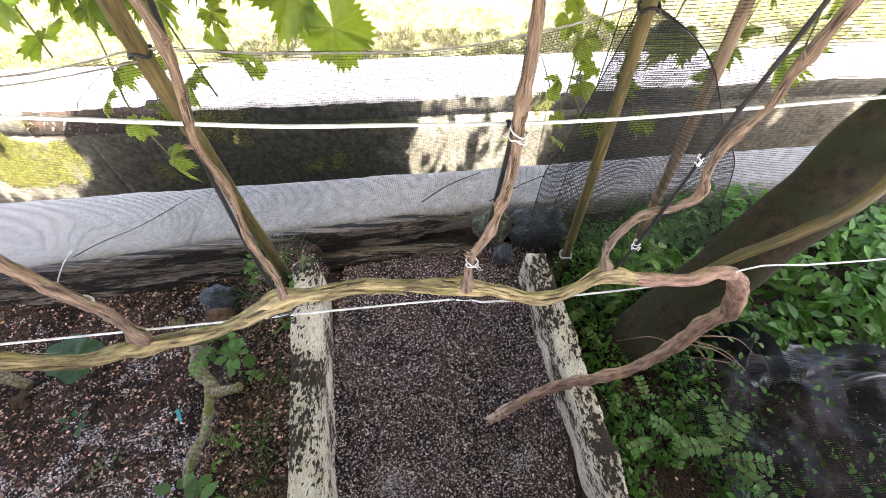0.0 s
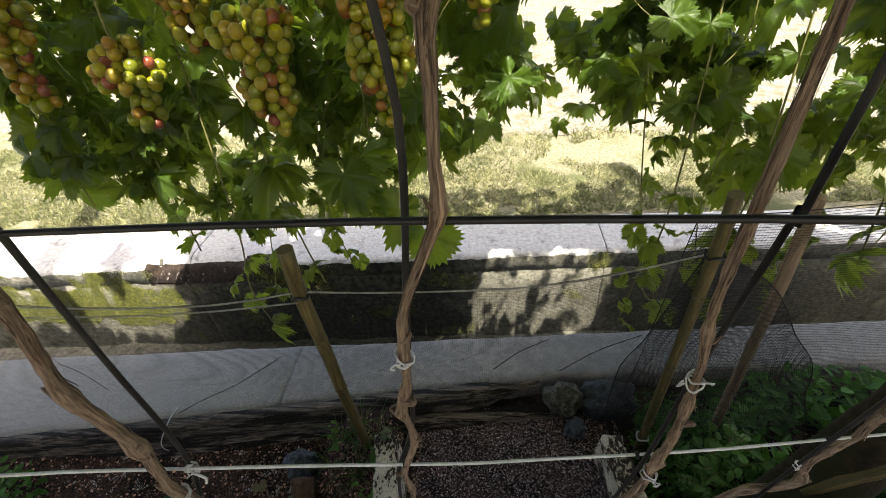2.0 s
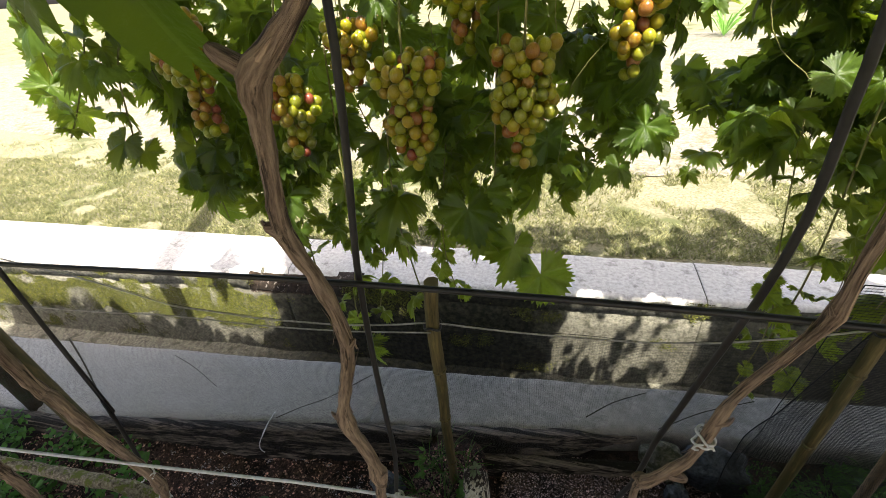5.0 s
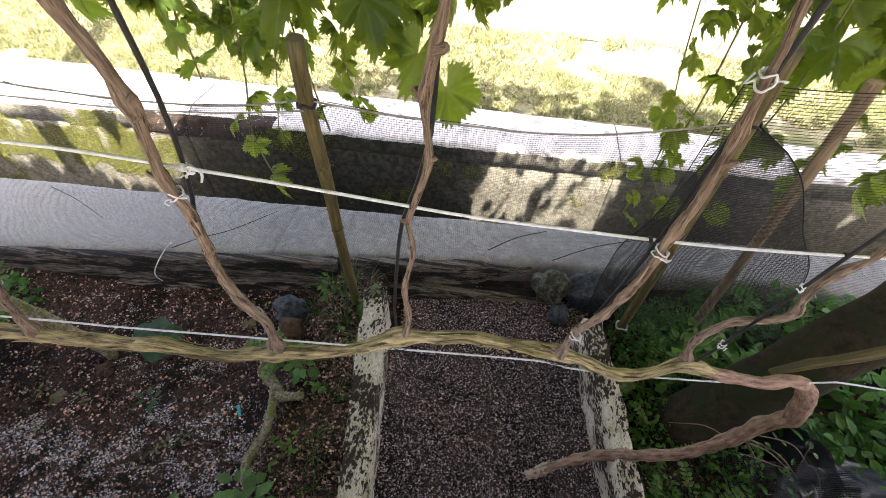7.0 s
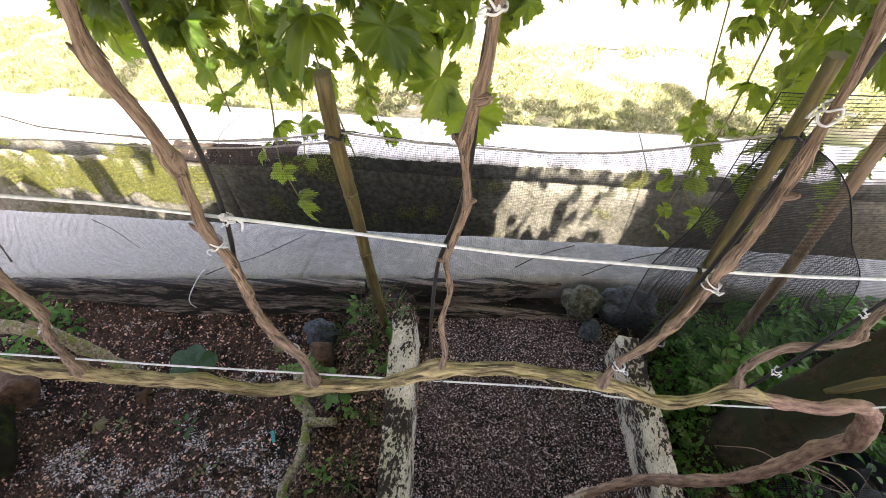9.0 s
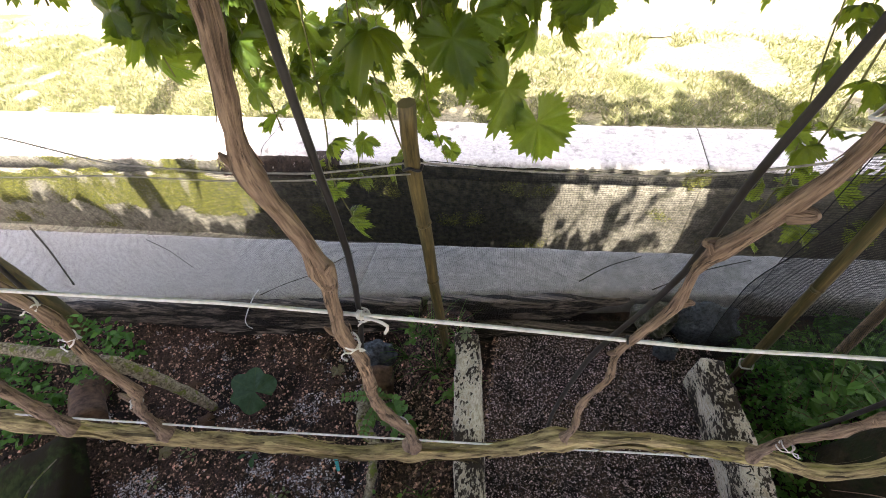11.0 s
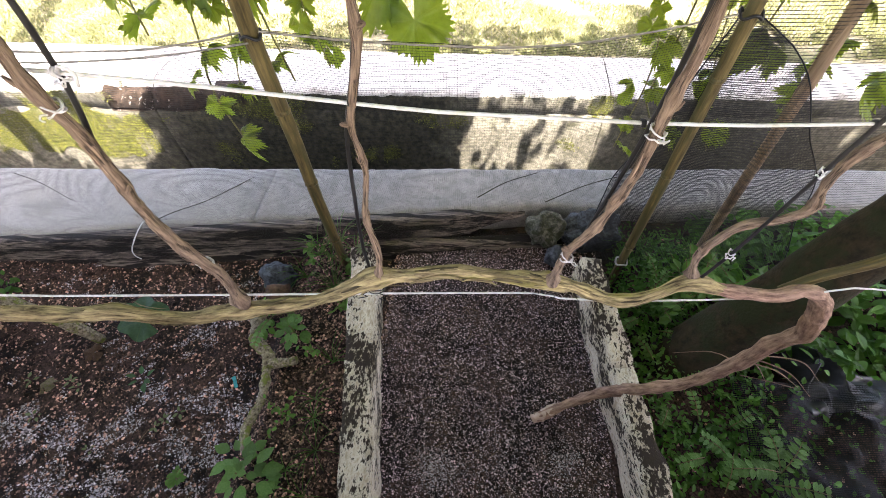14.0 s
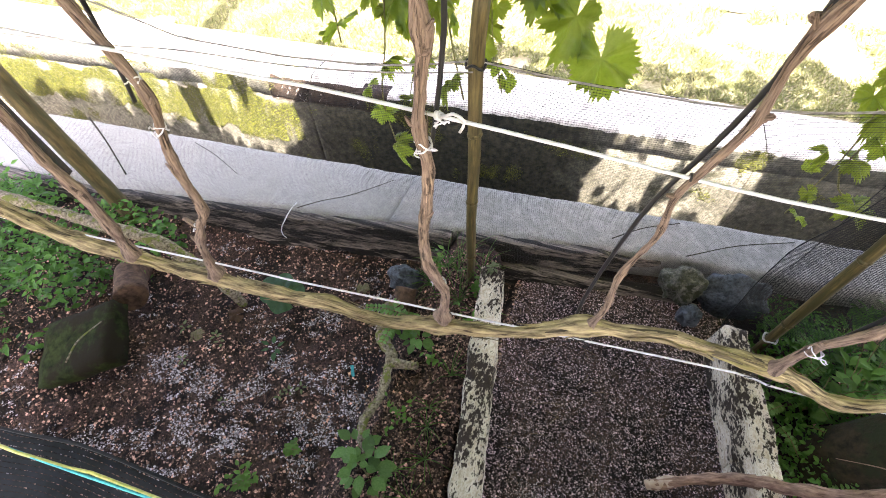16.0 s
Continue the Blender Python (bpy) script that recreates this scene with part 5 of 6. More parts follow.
def herb(at, height, spread, count, leaf, label, seed):
    """A small leafy weed: stems and joined leaves."""
    q = random.Random(seed)
    thing = place("weed", label, "weed", at)
    items = []
    stems = max(1, count // 7)
    for s in range(stems):
        a, lean_ = q.uniform(0, 6.283), q.uniform(0.2, 1.0) * spread
        pts = [(0, 0, -0.01, 0.0013), (lean_ * 0.35 * math.cos(a), lean_ * 0.35 * math.sin(a), height * 0.5, 0.0011), (lean_ * math.cos(a), lean_ * math.sin(a), height * q.uniform(0.7, 1.0), 0.0007)]
        part("stem", bar(pts, segs=4, step=0.03), M_STEM, thing)
        sp = spline(pts, 0.01)
        for k in range(count // stems):
            p = sp[int(len(sp) * (0.25 + 0.74 * k / max(1, count // stems)))]
            side = q.uniform(0, 360)
            items.append(pose(*p[:3], q.uniform(-25, 35), q.uniform(-25, 25), side) @ Matrix.Diagonal((leaf * q.uniform(0.7, 1.2),) * 3 + (1,)))
    leafage = part("foliage", leaf_cloud(items, OVAL, OVAL_F), M_HERB, thing)
    leafage["kind"] = "stuff"
    return thing


for i, (x, y, h, s, c, lf, lab) in enumerate((
        (-0.415, 0.51, 0.09, 0.06, 46, 0.022, "small fern-like weed growing beside the dead branch"),
        (-0.575, 0.17, 0.04, 0.03, 24, 0.018, "small green seedling on the flecked soil"),
        (-0.30, 0.66, 0.08, 0.05, 34, 0.02, "feathery weed at the foot of the stake"),
        (-0.42, 0.70, 0.08, 0.07, 20, 0.018, "sparse weed against the ledge"),
        (-0.627, 0.078, 0.06, 0.04, 56, 0.017, "bright green weed at the bed edge"))):
    herb((x, y, soil_z(x, y)), h, s, c, lf, lab, i)
for i, (x, y, h, s, c, lf, lab) in enumerate((
        (-0.33, 0.44, 0.06, 0.05, 36, 0.012, "fine feathery weed beside the kerb"),
        (-0.35, 0.30, 0.05, 0.06, 36, 0.012, "fine feathery weed beside the kerb"),
        (-0.29, 0.56, 0.07, 0.05, 36, 0.014, "fine feathery weed beside the kerb"),
        (0.53, 0.67, 0.2, 0.09, 56, 0.03, "leafy weed hiding the foot of the timber stake"),
        (0.47, 0.63, 0.15, 0.08, 42, 0.026, "leafy weed below the net"))):
    herb((x, y, soil_z(x, y)), h, s, c, lf, lab, 20 + i)


def rosette(at, rings, material, seed, label, base=None):
    """A seedling or leafy weed: rings of (leaves, length, rise, height), each leaf a part."""
    q = random.Random(seed)
    thing = place("seedling", label, "seedling", at)
    me = bpy.data.meshes.new("leaf")
    me.from_pydata((OVAL if base is None else base).tolist(), [], OVAL_F)
    me.materials.append(material)
    for p in me.polygons:
        p.use_smooth = True
    for n, leaf, rise, high in rings:
        for k in range(n):
            ob = new("leaf", me)
            ob.parent = thing
            s = leaf * q.uniform(0.7, 1.15)
            ob.matrix_basis = pose(0, 0, high + q.uniform(-0.006, 0.008), rise + q.uniform(-14, 14), q.uniform(-22, 22), 360 * k / n + 77 * high * 100 + q.uniform(-22, 22)) @ Matrix.Translation((0, s * 0.25 + 0.12 * max(0.0, leaf - 0.02) / 0.1 * (leaf / 0.03), 0)) @ Matrix.Diagonal((s * 0.9, s, s, 1))
    if rings[-1][3] > 0.03:
        part("stem", bar([(0, 0, -0.02, 0.0018), (0.004, 0, rings[-1][3] * 0.5, 0.0016), (0, 0, rings[-1][3], 0.001)], segs=5, step=0.01), M_STEM, thing)
    return thing


rosette((-0.368, 0.172, soil_z(-0.368, 0.172)), ((7, 0.034, -25, 0.02), (7, 0.034, -5, 0.05), (6, 0.028, 10, 0.08), (5, 0.018, 35, 0.10)), M_NETTLE, 51, "nettle-like weed with broad pale green leaves by the kerb", HEART)
rosette((-0.398, 0.208, soil_z(-0.398, 0.208)), ((4, 0.032, 0, 0.03), (5, 0.03, 10, 0.055)), M_NETTLE, 52, "smaller nettle-like weed with broad leaves by the kerb", HEART)
rosette((-0.262, 0.697, 0.15), ((8, 0.018, 8, 0.006), (6, 0.014, 28, 0.016)), M_PALE, 54, "pale grey-green weed growing on the kerb end")
rosette((-0.384, 0.475, soil_z(-0.384, 0.475)), ((7, 0.03, 0, 0.03), (7, 0.028, 10, 0.05), (5, 0.018, 25, 0.065)), M_NETTLE, 53, "round-leaved green weed beside the dead branch", HEART)


for i, (x, y, n, lf, rise, m, lab) in enumerate((
        (-0.757, 0.371, 6, 0.026, 25, M_DUSTY, "blue-green seedling with a few oval leaves on dark soil"),
        (-0.652, 0.285, 5, 0.013, 12, M_PALE, "tiny pale seedling on the flecked soil"), (-0.632, 0.305, 4, 0.012, 12, M_PALE, "tiny pale seedling on the flecked soil"),
        (-0.668, 0.268, 4, 0.012, 15, M_PALE, "tiny pale seedling on the flecked soil"), (-0.955, 0.263, 5, 0.013, 12, M_PALE, "tiny pale seedling on the flecked soil"),
        (-0.918, 0.348, 5, 0.016, 10, M_PALE, "low pale seedling on the dark soil"), (-0.893, 0.335, 4, 0.013, 14, M_PALE, "tiny pale seedling on the flecked soil"),
        (-0.79, 0.21, 4, 0.012, 12, M_PALE, "tiny pale seedling on the flecked soil"), (-1.02, 0.34, 5, 0.014, 12, M_PALE, "low pale seedling on the dark soil"))):
    rosette((x, y, soil_z(x, y) + 0.004), ((n, lf, rise, 0.004),), m, 60 + i, lab)


def weed_bed(name, n, x0, x1, y0, y1, size, lift, label, seed, base, polys, keep=None):
    """A low tangle of weeds as stuff."""
    q = random.Random(seed)
    items = []
    while len(items) < n:
        x, y = q.uniform(x0, x1), q.uniform(y0, y1)
        if (keep and not keep(x, y)) or noise.noise(Vector((x * 7, y * 7, seed))) < -0.25:
            continue
        z = soil_z(x, y) + q.random() ** 1.5 * lift * (1 + 0.8 * noise.noise(Vector((x * 5, y * 5, 2))))
        s = size * q.uniform(0.6, 1.3)
        items.append(pose(x, y, z, q.uniform(-40, 50), q.uniform(-35, 35), q.uniform(0, 360)) @ Matrix.Diagonal((s, s, s, 1)))
    ob = part(name, leaf_cloud(items, base, polys), M_WEED)
    return tagged(ob, label, "weeds", kind="stuff")


weed_bed("weeds", 5200, 0.37, 0.64, 0.05, 0.85, 0.0125, 0.08, "low tangle of small green weeds by the kerb", 3, OVAL, OVAL_F, lambda x, y: x > 0.425 - 0.12 * y)
weed_bed("weeds", 1000, 0.6, 1.3, 0.1, 0.5, 0.015, 0.14, "small weeds under the black net", 8, OVAL, OVAL_F)
weed_bed("weeds", 2600, 0.62, 1.5, 0.5, 0.95, 0.034, 0.10, "lush broad-leaved weeds beyond the black plastic", 4, OVAL, OVAL_F)
weed_bed("weeds", 1000, 0.40, 0.66, 0.60, 0.92, 0.016, 0.09, "green weeds under the net", 6, NARROW, NARROW_F)
weed_bed("weeds", 3600, -2.0, -1.2, 0.0, 0.6, 0.02, 0.10, "green creeping weeds beside the broken slab", 5, OVAL, OVAL_F, lambda x, y: x < -1.28 or y > 0.42)


def fern(at, turn, length, pairs, leaf, label):
    """A pinnate frond: stalk and paired leaflets, each one a part."""
    thing = place("frond", label, "fern", at)
    thing.rotation_euler = (0, 0, radians(turn))
    pts = [(0, 0, 0, 0.0012), (0, length * 0.5, length * 0.28, 0.001), (0, length, length * 0.3, 0.0006)]
    part("stalk", bar(pts, segs=4, step=0.02), M_STEM, thing)
    me = bpy.data.meshes.new("leaflet")
    me.from_pydata(OVAL.tolist(), [], OVAL_F)
    me.materials.append(M_NETTLE)
    sp = spline(pts, 0.004)
    for k in range(pairs):
        p = sp[int(len(sp) * (0.2 + 0.78 * k / pairs))]
        for sgn in (-1, 1):
            ob = new("leaflet", me)
            ob.parent = thing
            s = leaf * (1 - 0.4 * abs(k / pairs - 0.45))
            ob.matrix_basis = pose(*p[:3], 8, 0, sgn * 68) @ Matrix.Diagonal((s, s, s, 1))
    return thing


FRONDS = [(0.60, 0.282, 0.12, 10, 0.07, 6, 0.021), (0.60, 0.282, 0.12, 95, 0.10, 8, 0.02), (0.60, 0.28, 0.12, -40, 0.07, 6, 0.02), (0.58, 0.26, 0.12, -100, 0.08, 7, 0.02), (0.60, 0.25, 0.12, -150, 0.07, 6, 0.02), (0.53, 0.30, 0.1, 60, 0.07, 7, 0.017), (0.50, 0.24, 0.1, -20, 0.07, 7, 0.017), (0.48, 0.30, 0.1, 110, 0.07, 8, 0.015),
          (0.44, 0.66, 0.1, -40, 0.08, 9, 0.016), (0.47, 0.70, 0.1, 20, 0.08, 9, 0.016), (0.52, 0.66, 0.1, -70, 0.08, 8, 0.016), (0.41, 0.60, 0.09, 130, 0.07, 8, 0.014), (0.45, 0.57, 0.09, -120, 0.07, 8, 0.014), (0.49, 0.62, 0.12, 80, 0.07, 8, 0.015), (0.56, 0.70, 0.14, -20, 0.08, 9, 0.016), (0.62, 0.68, 0.14, 40, 0.08, 9, 0.016), (0.43, 0.50, 0.08, 40, 0.06, 7, 0.013), (0.47, 0.45, 0.08, -70, 0.06, 7, 0.013), (0.44, 0.40, 0.08, 150, 0.06, 7, 0.013), (0.49, 0.37, 0.09, 10, 0.06, 7, 0.014), (0.54, 0.36, 0.09, -60, 0.06, 7, 0.014),
          (-0.415, 0.517, 0.125, 106, 0.11, 13, 0.015), (-0.44, 0.505, 0.125, 178, 0.085, 12, 0.014), (-0.42, 0.51, 0.12, 60, 0.06, 9, 0.012)]
for x, y, z, a, l, n, lf in FRONDS:
    fern((x, y, z), a, l, n, lf, "green pinnate frond rising from the weeds")


def tuft(at, n, length, seed, label="thin tuft of grass on the soil"):
    q = random.Random(seed)
    bm = bmesh.new()
    for i in range(n):
        a, k = q.uniform(0, 6.283), q.uniform(0.5, 1.0) * length
        tube(bm, [(at[0], at[1], at[2], 0.0009), (at[0] + k * 0.4 * math.cos(a), at[1] + k * 0.4 * math.sin(a), at[2] + k * 0.5, 0.0008), (at[0] + k * math.cos(a), at[1] + k * math.sin(a), at[2] + k * 0.45, 0.0003)], segs=3, step=0.03)
    return tagged(part("grass_tuft", bm, M_WEED), label, "grass")


for i, (x, y, n, l) in enumerate(((-0.36, 0.71, 22, 0.12), (-0.30, 0.73, 18, 0.1), (-0.42, 0.66, 14, 0.09), (-0.26, 0.60, 12, 0.07), (-0.29, 0.30, 14, 0.06), (-0.31, 0.12, 14, 0.06), (-0.27, 0.16, 12, 0.06), (-0.32, 0.20, 12, 0.06), (-0.28, 0.42, 12, 0.07), (-0.33, 0.62, 18, 0.11), (-0.27, 0.24, 14, 0.06), (-0.30, 0.34, 10, 0.05), (-0.40, 0.72, 16, 0.11), (-0.35, 0.76, 14, 0.1), (0.6, 0.72, 26, 0.14), (0.52, 0.78, 20, 0.12), (0.7, 0.8, 24, 0.14), (0.45, 0.82, 20, 0.1))):
    tuft((x, y, soil_z(x, y)), n, l, i)

# ---- near fence: rail, ropes, black net ----
rail = part("bamboo_stake", bar([(-0.243, 0.054, 0.70, 0.0062), (-0.228, 0.0545, 0.695, 0.0062), (-0.205, 0.056, 0.68, 0.006), (-0.186, 0.0565, 0.60, 0.0056), (-0.178, 0.060, 0.48, 0.0058), (-0.176, 0.064, 0.33, 0.006), (-0.178, 0.07, 0.0, 0.006)], segs=12, rough=0.08, freq=60, step=0.01), M_BAMBOO)
tagged(rail, "weathered bamboo stake tied with white string", "stake")
wire("rope", [(-0.75, -0.01, 0.69), (-0.49, 0.012, 0.69), (-0.36, 0.024, 0.69), (-0.305, 0.031, 0.69), (-0.266, 0.038, 0.69), (-0.251, 0.045, 0.69), (-0.231, 0.050, 0.69), (-0.195, 0.049, 0.69), (-0.161, 0.047, 0.69), (-0.108, 0.044, 0.688), (0.0, 0.0, 0.67)], 0.0012, M_TEAL, "thin teal rope along the net edge", "rope")
wire("rope", [(-0.75, -0.005, 0.69), (-0.476, 0.013, 0.69), (-0.41, 0.022, 0.69), (-0.349, 0.026, 0.69), (-0.304, 0.031, 0.69), (-0.261, 0.036, 0.69), (-0.222, 0.042, 0.69), (-0.192, 0.044, 0.69), (-0.158, 0.042, 0.69), (-0.125, 0.041, 0.688), (0.0, -0.01, 0.665)], 0.0013, M_YELLOW, "yellow rope along the net edge", "rope")
bow = place("string_bow", "frayed white string knotted round the bamboo stake", "string", (-0.206, 0.056, 0.688))
for i in range(18):
    a = rng.uniform(0, 6.283)
    l = rng.uniform(0.008, 0.024)
    b = a + rng.uniform(-0.8, 0.8)
    part("strand", bar([(0, 0, 0.004, 0.0008), (l * 0.4 * math.cos(a), l * 0.35 * math.sin(a), rng.uniform(0.004, 0.011), 0.0007), (l * 0.75 * math.cos(b), l * 0.6 * math.sin(b), rng.uniform(0.0, 0.01), 0.0006), (l * math.cos(a), l * 0.8 * math.sin(a), rng.uniform(-0.003, 0.008), 0.0004)], segs=5, step=0.005), M_TAPE, bow)
part("loop", bar([(0.003 * math.cos(a) + 0.0002 * a, 0.0075 * math.cos(a), 0.0075 * math.sin(a) - 0.002, 0.0012) for a in np.linspace(0, 19, 40)], segs=6, step=0.004), M_TAPE, bow)
part("long_end", bar([(0, 0.004, 0.006, 0.0008), (0.03, 0.014, 0.0, 0.0007), (0.067, 0.027, -0.022, 0.0005)], segs=5, step=0.006), M_TAPE, bow)


def near_edge(u):
    xs = (-1.2, -0.75, -0.50, -0.45, -0.40, -0.31, -0.25, -0.18, -0.10, 0.0, 0.04, 0.073, 0.11, 0.167, 0.206, 0.263, 0.32, 0.6, 1.2)
    ys = (-0.03, 0.0, 0.022, 0.033, 0.036, 0.039, 0.045, 0.036, 0.01, -0.01, 0.03, 0.074, 0.087, 0.096, 0.106, 0.110, 0.100, 0.08, 0.06)
    zs = (0.65, 0.675, 0.682, 0.684, 0.684, 0.684, 0.684, 0.684, 0.675, 0.66, 0.66, 0.66, 0.66, 0.66, 0.66, 0.66, 0.66, 0.63, 0.6)
    x = -1.2 + 2.4 * u
    return x, float(np.interp(x, xs, ys)), float(np.interp(x, xs, zs))


def near_cloth(u, v):
    x, y, z = near_edge(u)
    w = 0.008 * noise.noise(Vector((x * 14, v * 9, 2))) * min(1.0, v * 8)
    run = 0.7 * v
    flat = min(run, 0.1)
    fall = run - flat
    return (x, y - flat - 0.25 * fall + w * 0.4, z - 0.2 * flat - 0.95 * fall + w)


net_sheet("fence_net", near_cloth, 520, 190, 0.0031, "dense black net hung over the near fence", 120, 42, M_NETBLACK)


def heap_net(u, v):
    x, y = 0.58 + 0.75 * u, 0.12 + 0.34 * v
    z = 0.115 + 0.06 * noise.noise(Vector((x * 5, y * 5, 3))) + 0.04 * noise.noise(Vector((x * 13, y * 13, 3))) + 0.012 * noise.noise(Vector((x * 34, y * 34, 6))) - 0.1 * max(0, 0.2 - u)
    return (x, y, z)


net_sheet("ground_net", heap_net, 190, 92, 0.0016, "black net spread loosely over the weeds", 75, 44, M_NETBLACK)


def crumpled(at, size, seed, label, turn=0):
    """A sheet thrown down in folds: sharp ridges, hollow flanks, a ragged outline."""
    nx, ny = 64, 44
    verts, faces = [], []
    for j in range(ny + 1):
        for i in range(nx + 1):
            u, v = i / nx * 2 - 1, j / ny * 2 - 1
            q = Vector((u * 1.1 + seed, v * 0.9, seed * 2.0))
            bend = 0.8 * noise.noise(q)
            ridge = 1 - abs(math.sin(2.4 * (u * 0.8 + v * 0.5) + 3 * bend + seed)) ** 0.8
            fine = 0.5 + 0.5 * math.sin(6 * (v - 0.4 * u) + 5 * bend) + 0.25 * noise.noise(q * 4)
            rim = max(0.0, 1 - max(abs(u), abs(v)) ** 4)
            w = 1 + 0.18 * noise.noise(Vector((u * 2, v * 2, seed + 7.0)))
            verts.append((u * size[0] * w + 0.006 * fine, v * size[1] * w + 0.008 * ridge, size[2] * (0.25 + 0.75 * rim) * (0.6 * ridge + 0.2 * fine)))
    for j in range(ny):
        for i in range(nx):
            a = j * (nx + 1) + i
            faces.append((a, a + 1, a + nx + 2, a + nx + 1))
    ob = part("plastic_sheet", (verts, faces), M_PLASTIC)
    ob.matrix_world = pose(*at, 0, 0, turn)
    return smooth(tagged(ob, label, "plastic"))


crumpled((0.735, 0.49, 0.085), (0.05, 0.085, 0.095), 3, "crumpled black plastic bag on the weeds", 15)
crumpled((0.94, 0.45, 0.075), (0.18, 0.05, 0.10), 8, "rolled black plastic sheet on the weeds", -6)
for root, mid, end in (((0.487, 0.409, 0.315), (0.56, 0.40, 0.275), (0.634, 0.392, 0.215)), ((0.482, 0.409, 0.30), (0.57, 0.42, 0.235), (0.66, 0.425, 0.165)), ((0.49, 0.410, 0.325), (0.60, 0.43, 0.26), (0.69, 0.44, 0.18)),
                       ((0.486, 0.409, 0.31), (0.55, 0.43, 0.22), (0.61, 0.44, 0.15)), ((0.66, 0.425, 0.165), (0.61, 0.44, 0.145), (0.575, 0.46, 0.13)), ((0.478, 0.41, 0.29), (0.455, 0.44, 0.25), (0.41, 0.455, 0.215))):
    vpart("rootlet", [(*root, 0.0012), (mid[0], mid[1], mid[2] + 0.012, 0.001), (*end, 0.0006)], M_TAIL, vine, "thin pale dry rootlet", segs=6, rough=0.25, freq=80, ridges=0)
hook = part("bent_twig", bar([(-0.918, 0.785, 0.103, 0.0018), (-0.918, 0.755, 0.105, 0.0019), (-0.916, 0.715, 0.098, 0.0019), (-0.915, 0.688, 0.086, 0.0018), (-0.912, 0.681, 0.068, 0.0016), (-0.906, 0.684, 0.05, 0.0012)], segs=6, rough=0.15, step=0.005), M_TAPE)
tagged(hook, "bent pale twig hooked over the rotten board", "twig")


# ---- moss on the ditch wall, grass beyond it ----
def moss():
    spots = []
    while len(spots) < 60000:
        x, z = rng.uniform(-3.6, 1.3), rng.uniform(-0.5, -0.01)
        k = noise.noise(Vector((x * 3, z * 6, 4))) + 0.5 * noise.noise(Vector((x * 11, z * 11, 2))) + rng.uniform(-0.2, 0.2)
        edge = z + 0.07 * noise.noise(Vector((x * 4, 0, 9))) + 0.03 * noise.noise(Vector((x * 15, z * 15, 3)))
        lim = (-0.5 if -0.33 < edge < -0.1 else 0.15) if x < -1.5 else 0.38 if x < 0.0 else 0.5
        if k < lim + abs(z + 0.2) * 0.4:
            continue
        spots.append((x, wall_front(x) - 0.001, z))
    return grains("moss", spots, nrg.uniform(0.0012, 0.0038, len(spots)), M_MOSS, "yellow-green moss cushions on the ditch wall", "moss")


moss()


def path_edge(x):
    return 3.0 - 0.13 * min(x, 0.0) + 0.16 * noise.noise(Vector((x * 0.9, 1, 0))) + 0.12 * noise.noise(Vector((x * 3.1, 4, 0)))


def lawn():
    n = 150000
    y = np.where(nrg.rand(n) < 0.8, 2.02 + 1.3 * nrg.rand(n) ** 1.2, 2.02 + 6.0 * nrg.rand(n) ** 1.4)
    x = nrg.uniform(-1, 1, n) * (2.2 + 0.95 * y) - 0.5
    keep = np.array([noise.noise(Vector((a * 1.3, b * 1.3, 2))) + 0.4 * noise.noise(Vector((a * 5, b * 5, 6))) > (0.35 if b > path_edge(a) + 0.08 else -0.25) for a, b in zip(x, y)])
    x, y = x[keep], y[keep]
    y += 0.05 * x
    n = len(x)
    h = nrg.uniform(0.01, 0.04, n)
    a = nrg.rand(n) * 6.283
    w = nrg.uniform(0.002, 0.006, n)
    lx, ly = nrg.randn(n) * 0.9 * h, nrg.randn(n) * 0.9 * h
    z0 = np.full(n, -0.055)
    v = np.stack([np.stack([x - w * np.cos(a), y - w * np.sin(a), z0], 1), np.stack([x + w * np.cos(a), y + w * np.sin(a), z0], 1), np.stack([x + lx, y + ly, z0 + h], 1)], 1).reshape(-1, 3)
    f = np.arange(3 * n).reshape(-1, 3)
    ob = part("grass", (v.tolist(), f.tolist()), M_BLADE)
    return tagged(ob, "short dry sunlit grass beyond the wall", "grass", kind="stuff")


lawn()


def path():
    """The pale trodden path beyond the grass, with ragged edges."""
    xs = np.arange(-16, 16.1, 0.15)
    verts, faces = [], []
    for x in xs:
        near = path_edge(x)
        far = 9.0 + 0.5 * noise.noise(Vector((x * 0.5, 7, 0)))
        verts += [(x, near, -0.05), (x, near + 0.05, -0.036), (x, far, -0.036), (x, far + 0.2, -0.05)]
    for i in range(len(xs) - 1):
        for k in range(3):
            a = 4 * i + k
            faces.append((a, a + 4, a + 5, a + 1))
    return tagged(part("path", (verts, faces), M_PATH), "pale dusty trodden path beyond the grass", "path", kind="structure")


path()


# ---- thin dry vines lying on the ledge ----
for r, pts in ((0.0014, ((-0.902, 0.765), (-0.84, 0.812), (-0.77, 0.872), (-0.672, 0.983))), (0.0012, ((-1.435, 0.931), (-1.31, 0.89), (-1.177, 0.836))), (0.0034, ((-1.946, 0.928), (-1.75, 0.83), (-1.543, 0.716))),
               (0.0016, ((0.011, 0.946), (0.09, 1.008), (0.186, 1.067))), (0.0016, ((0.203, 0.944), (0.33, 1.02), (0.478, 1.091)))):
    k = [(x, y, 0.104 + r + 0.006 * math.sin(i * 1.7), r * (1 - 0.12 * i)) for i, (x, y) in enumerate(pts)]
    ob = part("dry_tendril", bar(k, segs=6, rough=0.3, freq=60, step=0.01), M_TRUNK)
    tagged(ob, "thin dark dry tendril lying on the ledge", "twig")

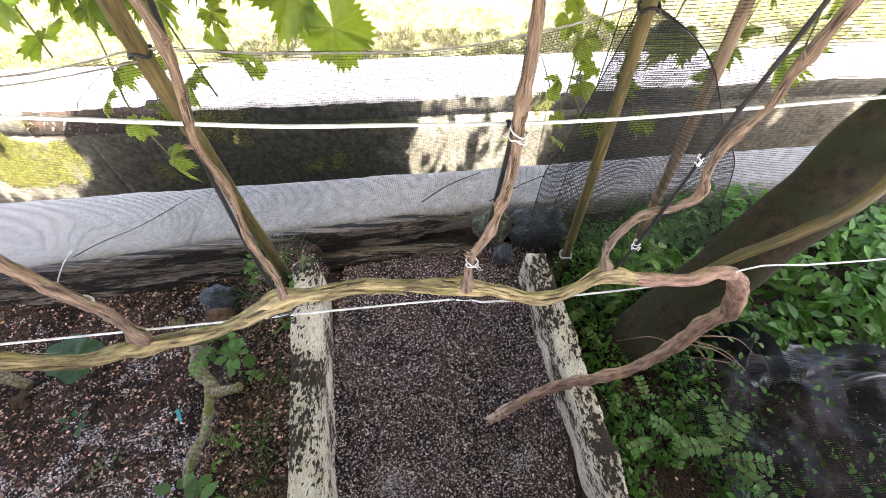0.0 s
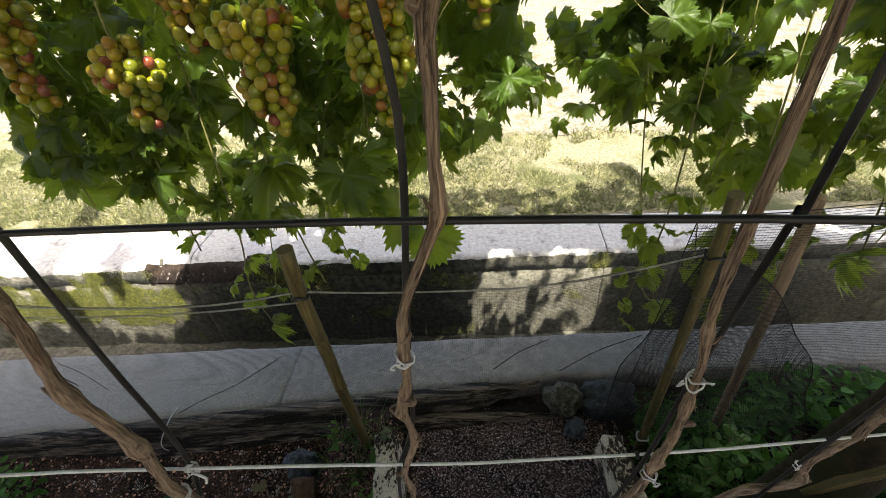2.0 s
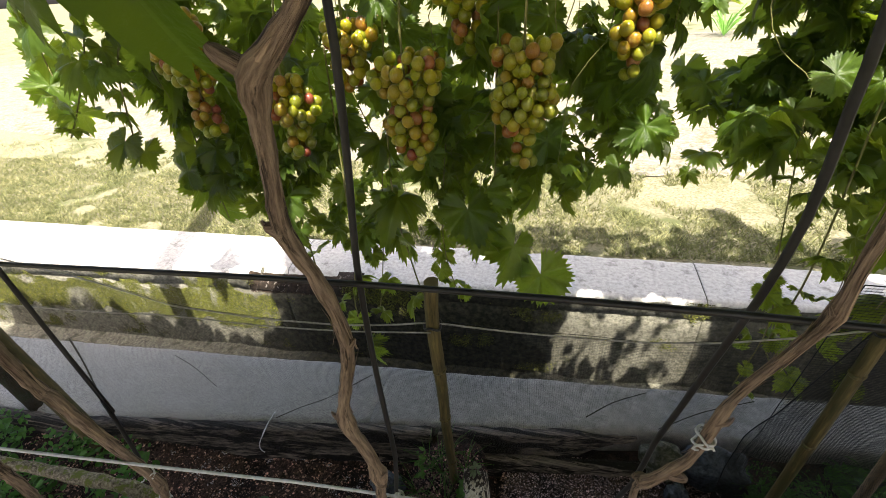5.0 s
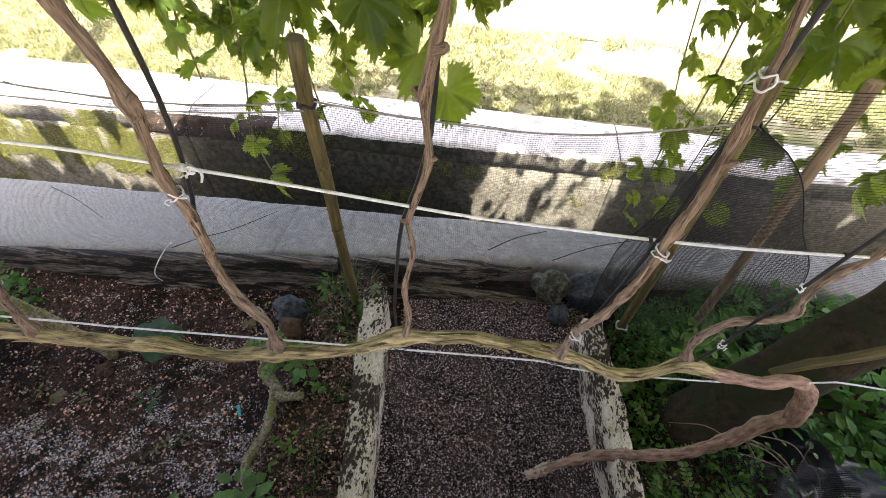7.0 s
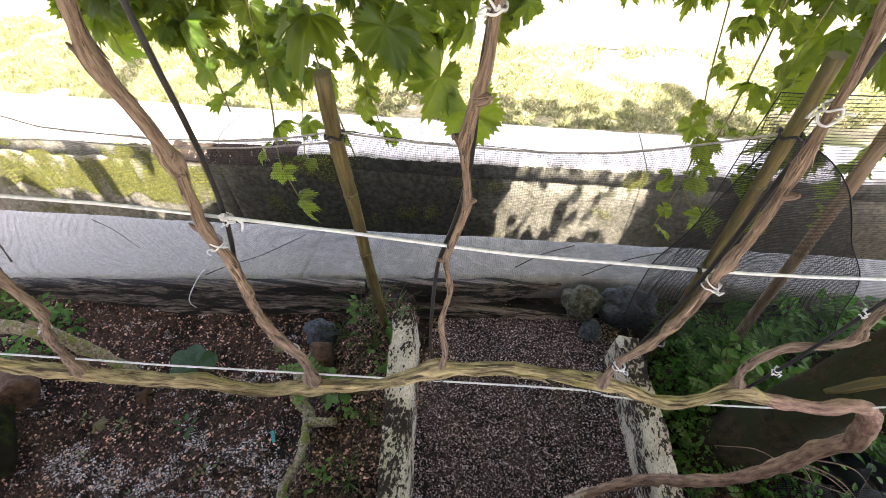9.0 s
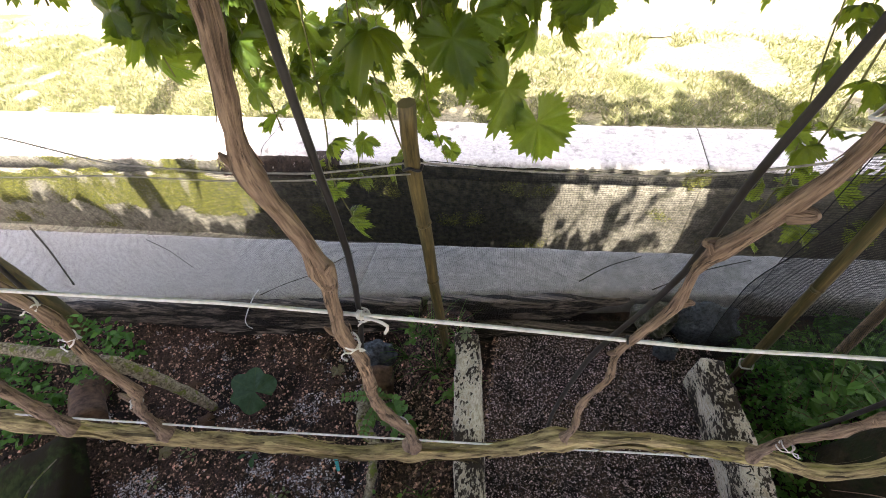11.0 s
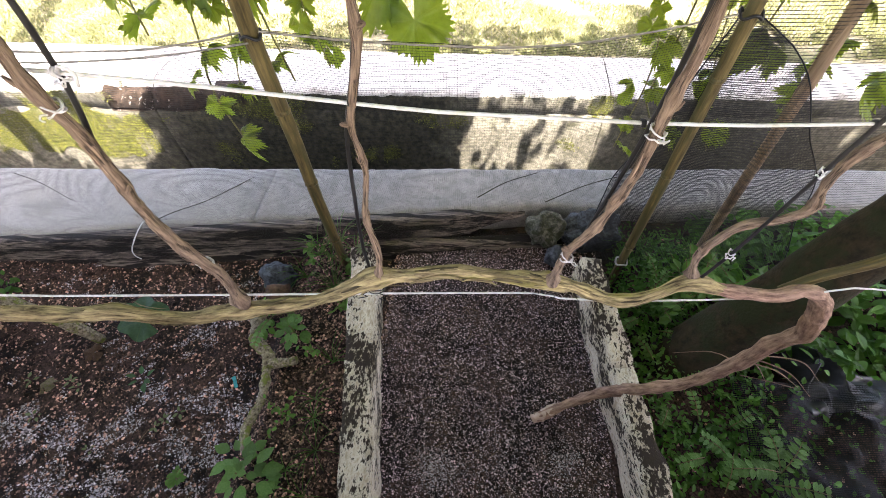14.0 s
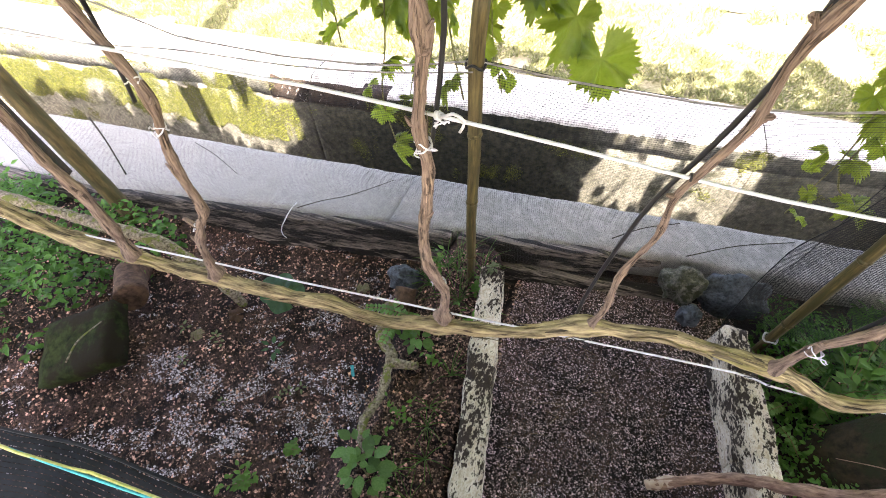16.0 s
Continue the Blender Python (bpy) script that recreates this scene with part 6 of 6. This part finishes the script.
# ---- litter on the soil ----
flat_leaf = new("fallen_leaf", leaf_mesh(33, False))
flat_leaf.data.materials.clear()
flat_leaf.data.materials.append(M_DUSTY)
flat_leaf.matrix_world = pose(-0.80, 0.505, 0.05, 10, -6, 75) @ Matrix.Diagonal((0.12, 0.13, 0.05, 1))
tagged(flat_leaf, "broad dusty green leaf lying flat on the soil", "leaf")
for k, (x, y, a, s) in enumerate(((-0.98, 0.33, 20, 0.05), (-0.91, 0.42, 130, 0.06), (-0.62, 0.62, 220, 0.045), (-1.02, 0.5, 300, 0.05))):
    dry = new("dry_leaf", leaf_mesh(40 + k))
    dry.data.materials.clear()
    dry.data.materials.append(M_TERRA if k % 2 else M_LOG)
    dry.matrix_world = pose(x, y, soil_z(x, y) + 0.012, 10, -8, a) @ Matrix.Diagonal((s, s, s, 1))
    tagged(dry, "curled dry brown leaf lying on the soil", "leaf")
chip = part("plastic_clip", block(-0.014, 0.014, -0.004, 0.004, 0, 0.004, 6, 2, 2, 0.001, 60), M_TEAL)
chip.matrix_world = pose(-0.53, 0.385, 0.006, 0, 8, -58)
tagged(chip, "small pale teal plastic clip on the soil", "clip")


def straws():
    bm = bmesh.new()
    for i in range(150):
        x, y = rng.uniform(-1.25, 0.34), rng.uniform(-0.05, 0.8)
        if y > ledge_front(x) - 0.05:
            continue
        a, l = rng.uniform(0, 6.283), rng.uniform(0.012, 0.05)
        z = soil_z(x, y) + 0.004
        tube(bm, [(x, y, z, 0.0006), (x + l * 0.5 * math.cos(a) + rng.uniform(-0.004, 0.004), y + l * 0.5 * math.sin(a), z + rng.uniform(0.001, 0.008), 0.0006), (x + l * math.cos(a), y + l * math.sin(a), z, 0.0004)], segs=3, step=0.02)
    return tagged(part("straw_litter", bm, M_TIMBER), "thin dry straws scattered on the soil", "litter", kind="stuff")


straws()


# ---- far beyond the lawn ----
pile = place("brick_pile", "low heap of broken red bricks on the dry ground", "bricks", (-7.6, 15.5, -0.05))
brick_mesh = None
for k in range(26):
    if brick_mesh is None:
        first = part("brick", block(-0.11, 0.11, -0.05, 0.05, -0.035, 0.035, 2, 2, 2, 0.008, 20), M_BRICK, pile)
        brick_mesh, ob = first.data, first
    else:
        ob = new("brick", brick_mesh)
        ob.parent = pile
    r, a = 0.9 * rng.random() ** 0.7, rng.uniform(0, 6.283)
    ob.matrix_basis = pose(1.6 * r * math.cos(a), 0.6 * r * math.sin(a), 0.03 + 0.28 * (1 - r) * rng.random(), rng.uniform(-25, 25), rng.uniform(-25, 25), rng.uniform(0, 180))
fan = place("fan_plant", "yellowish fan-leaved garden plant on the dry ground", "plant", (2.25, 8.6, -0.06))
blade = bpy.data.meshes.new("blade")
blade.from_pydata([(0, 0, 0), (-0.018, 0.25, 0.2), (0.018, 0.25, 0.2), (-0.014, 0.42, 0.28), (0.014, 0.42, 0.28), (0, 0.6, 0.26)], [], [(0, 2, 1), (1, 2, 4, 3), (3, 4, 5)])
blade.materials.append(M_HERB)
for k in range(26):
    ob = new("blade", blade)
    ob.parent = fan
    ob.matrix_basis = pose(0, 0, 0.02, rng.uniform(-15, 35), 0, k * 13.8) @ Matrix.Scale(rng.uniform(0.7, 1.1), 4)
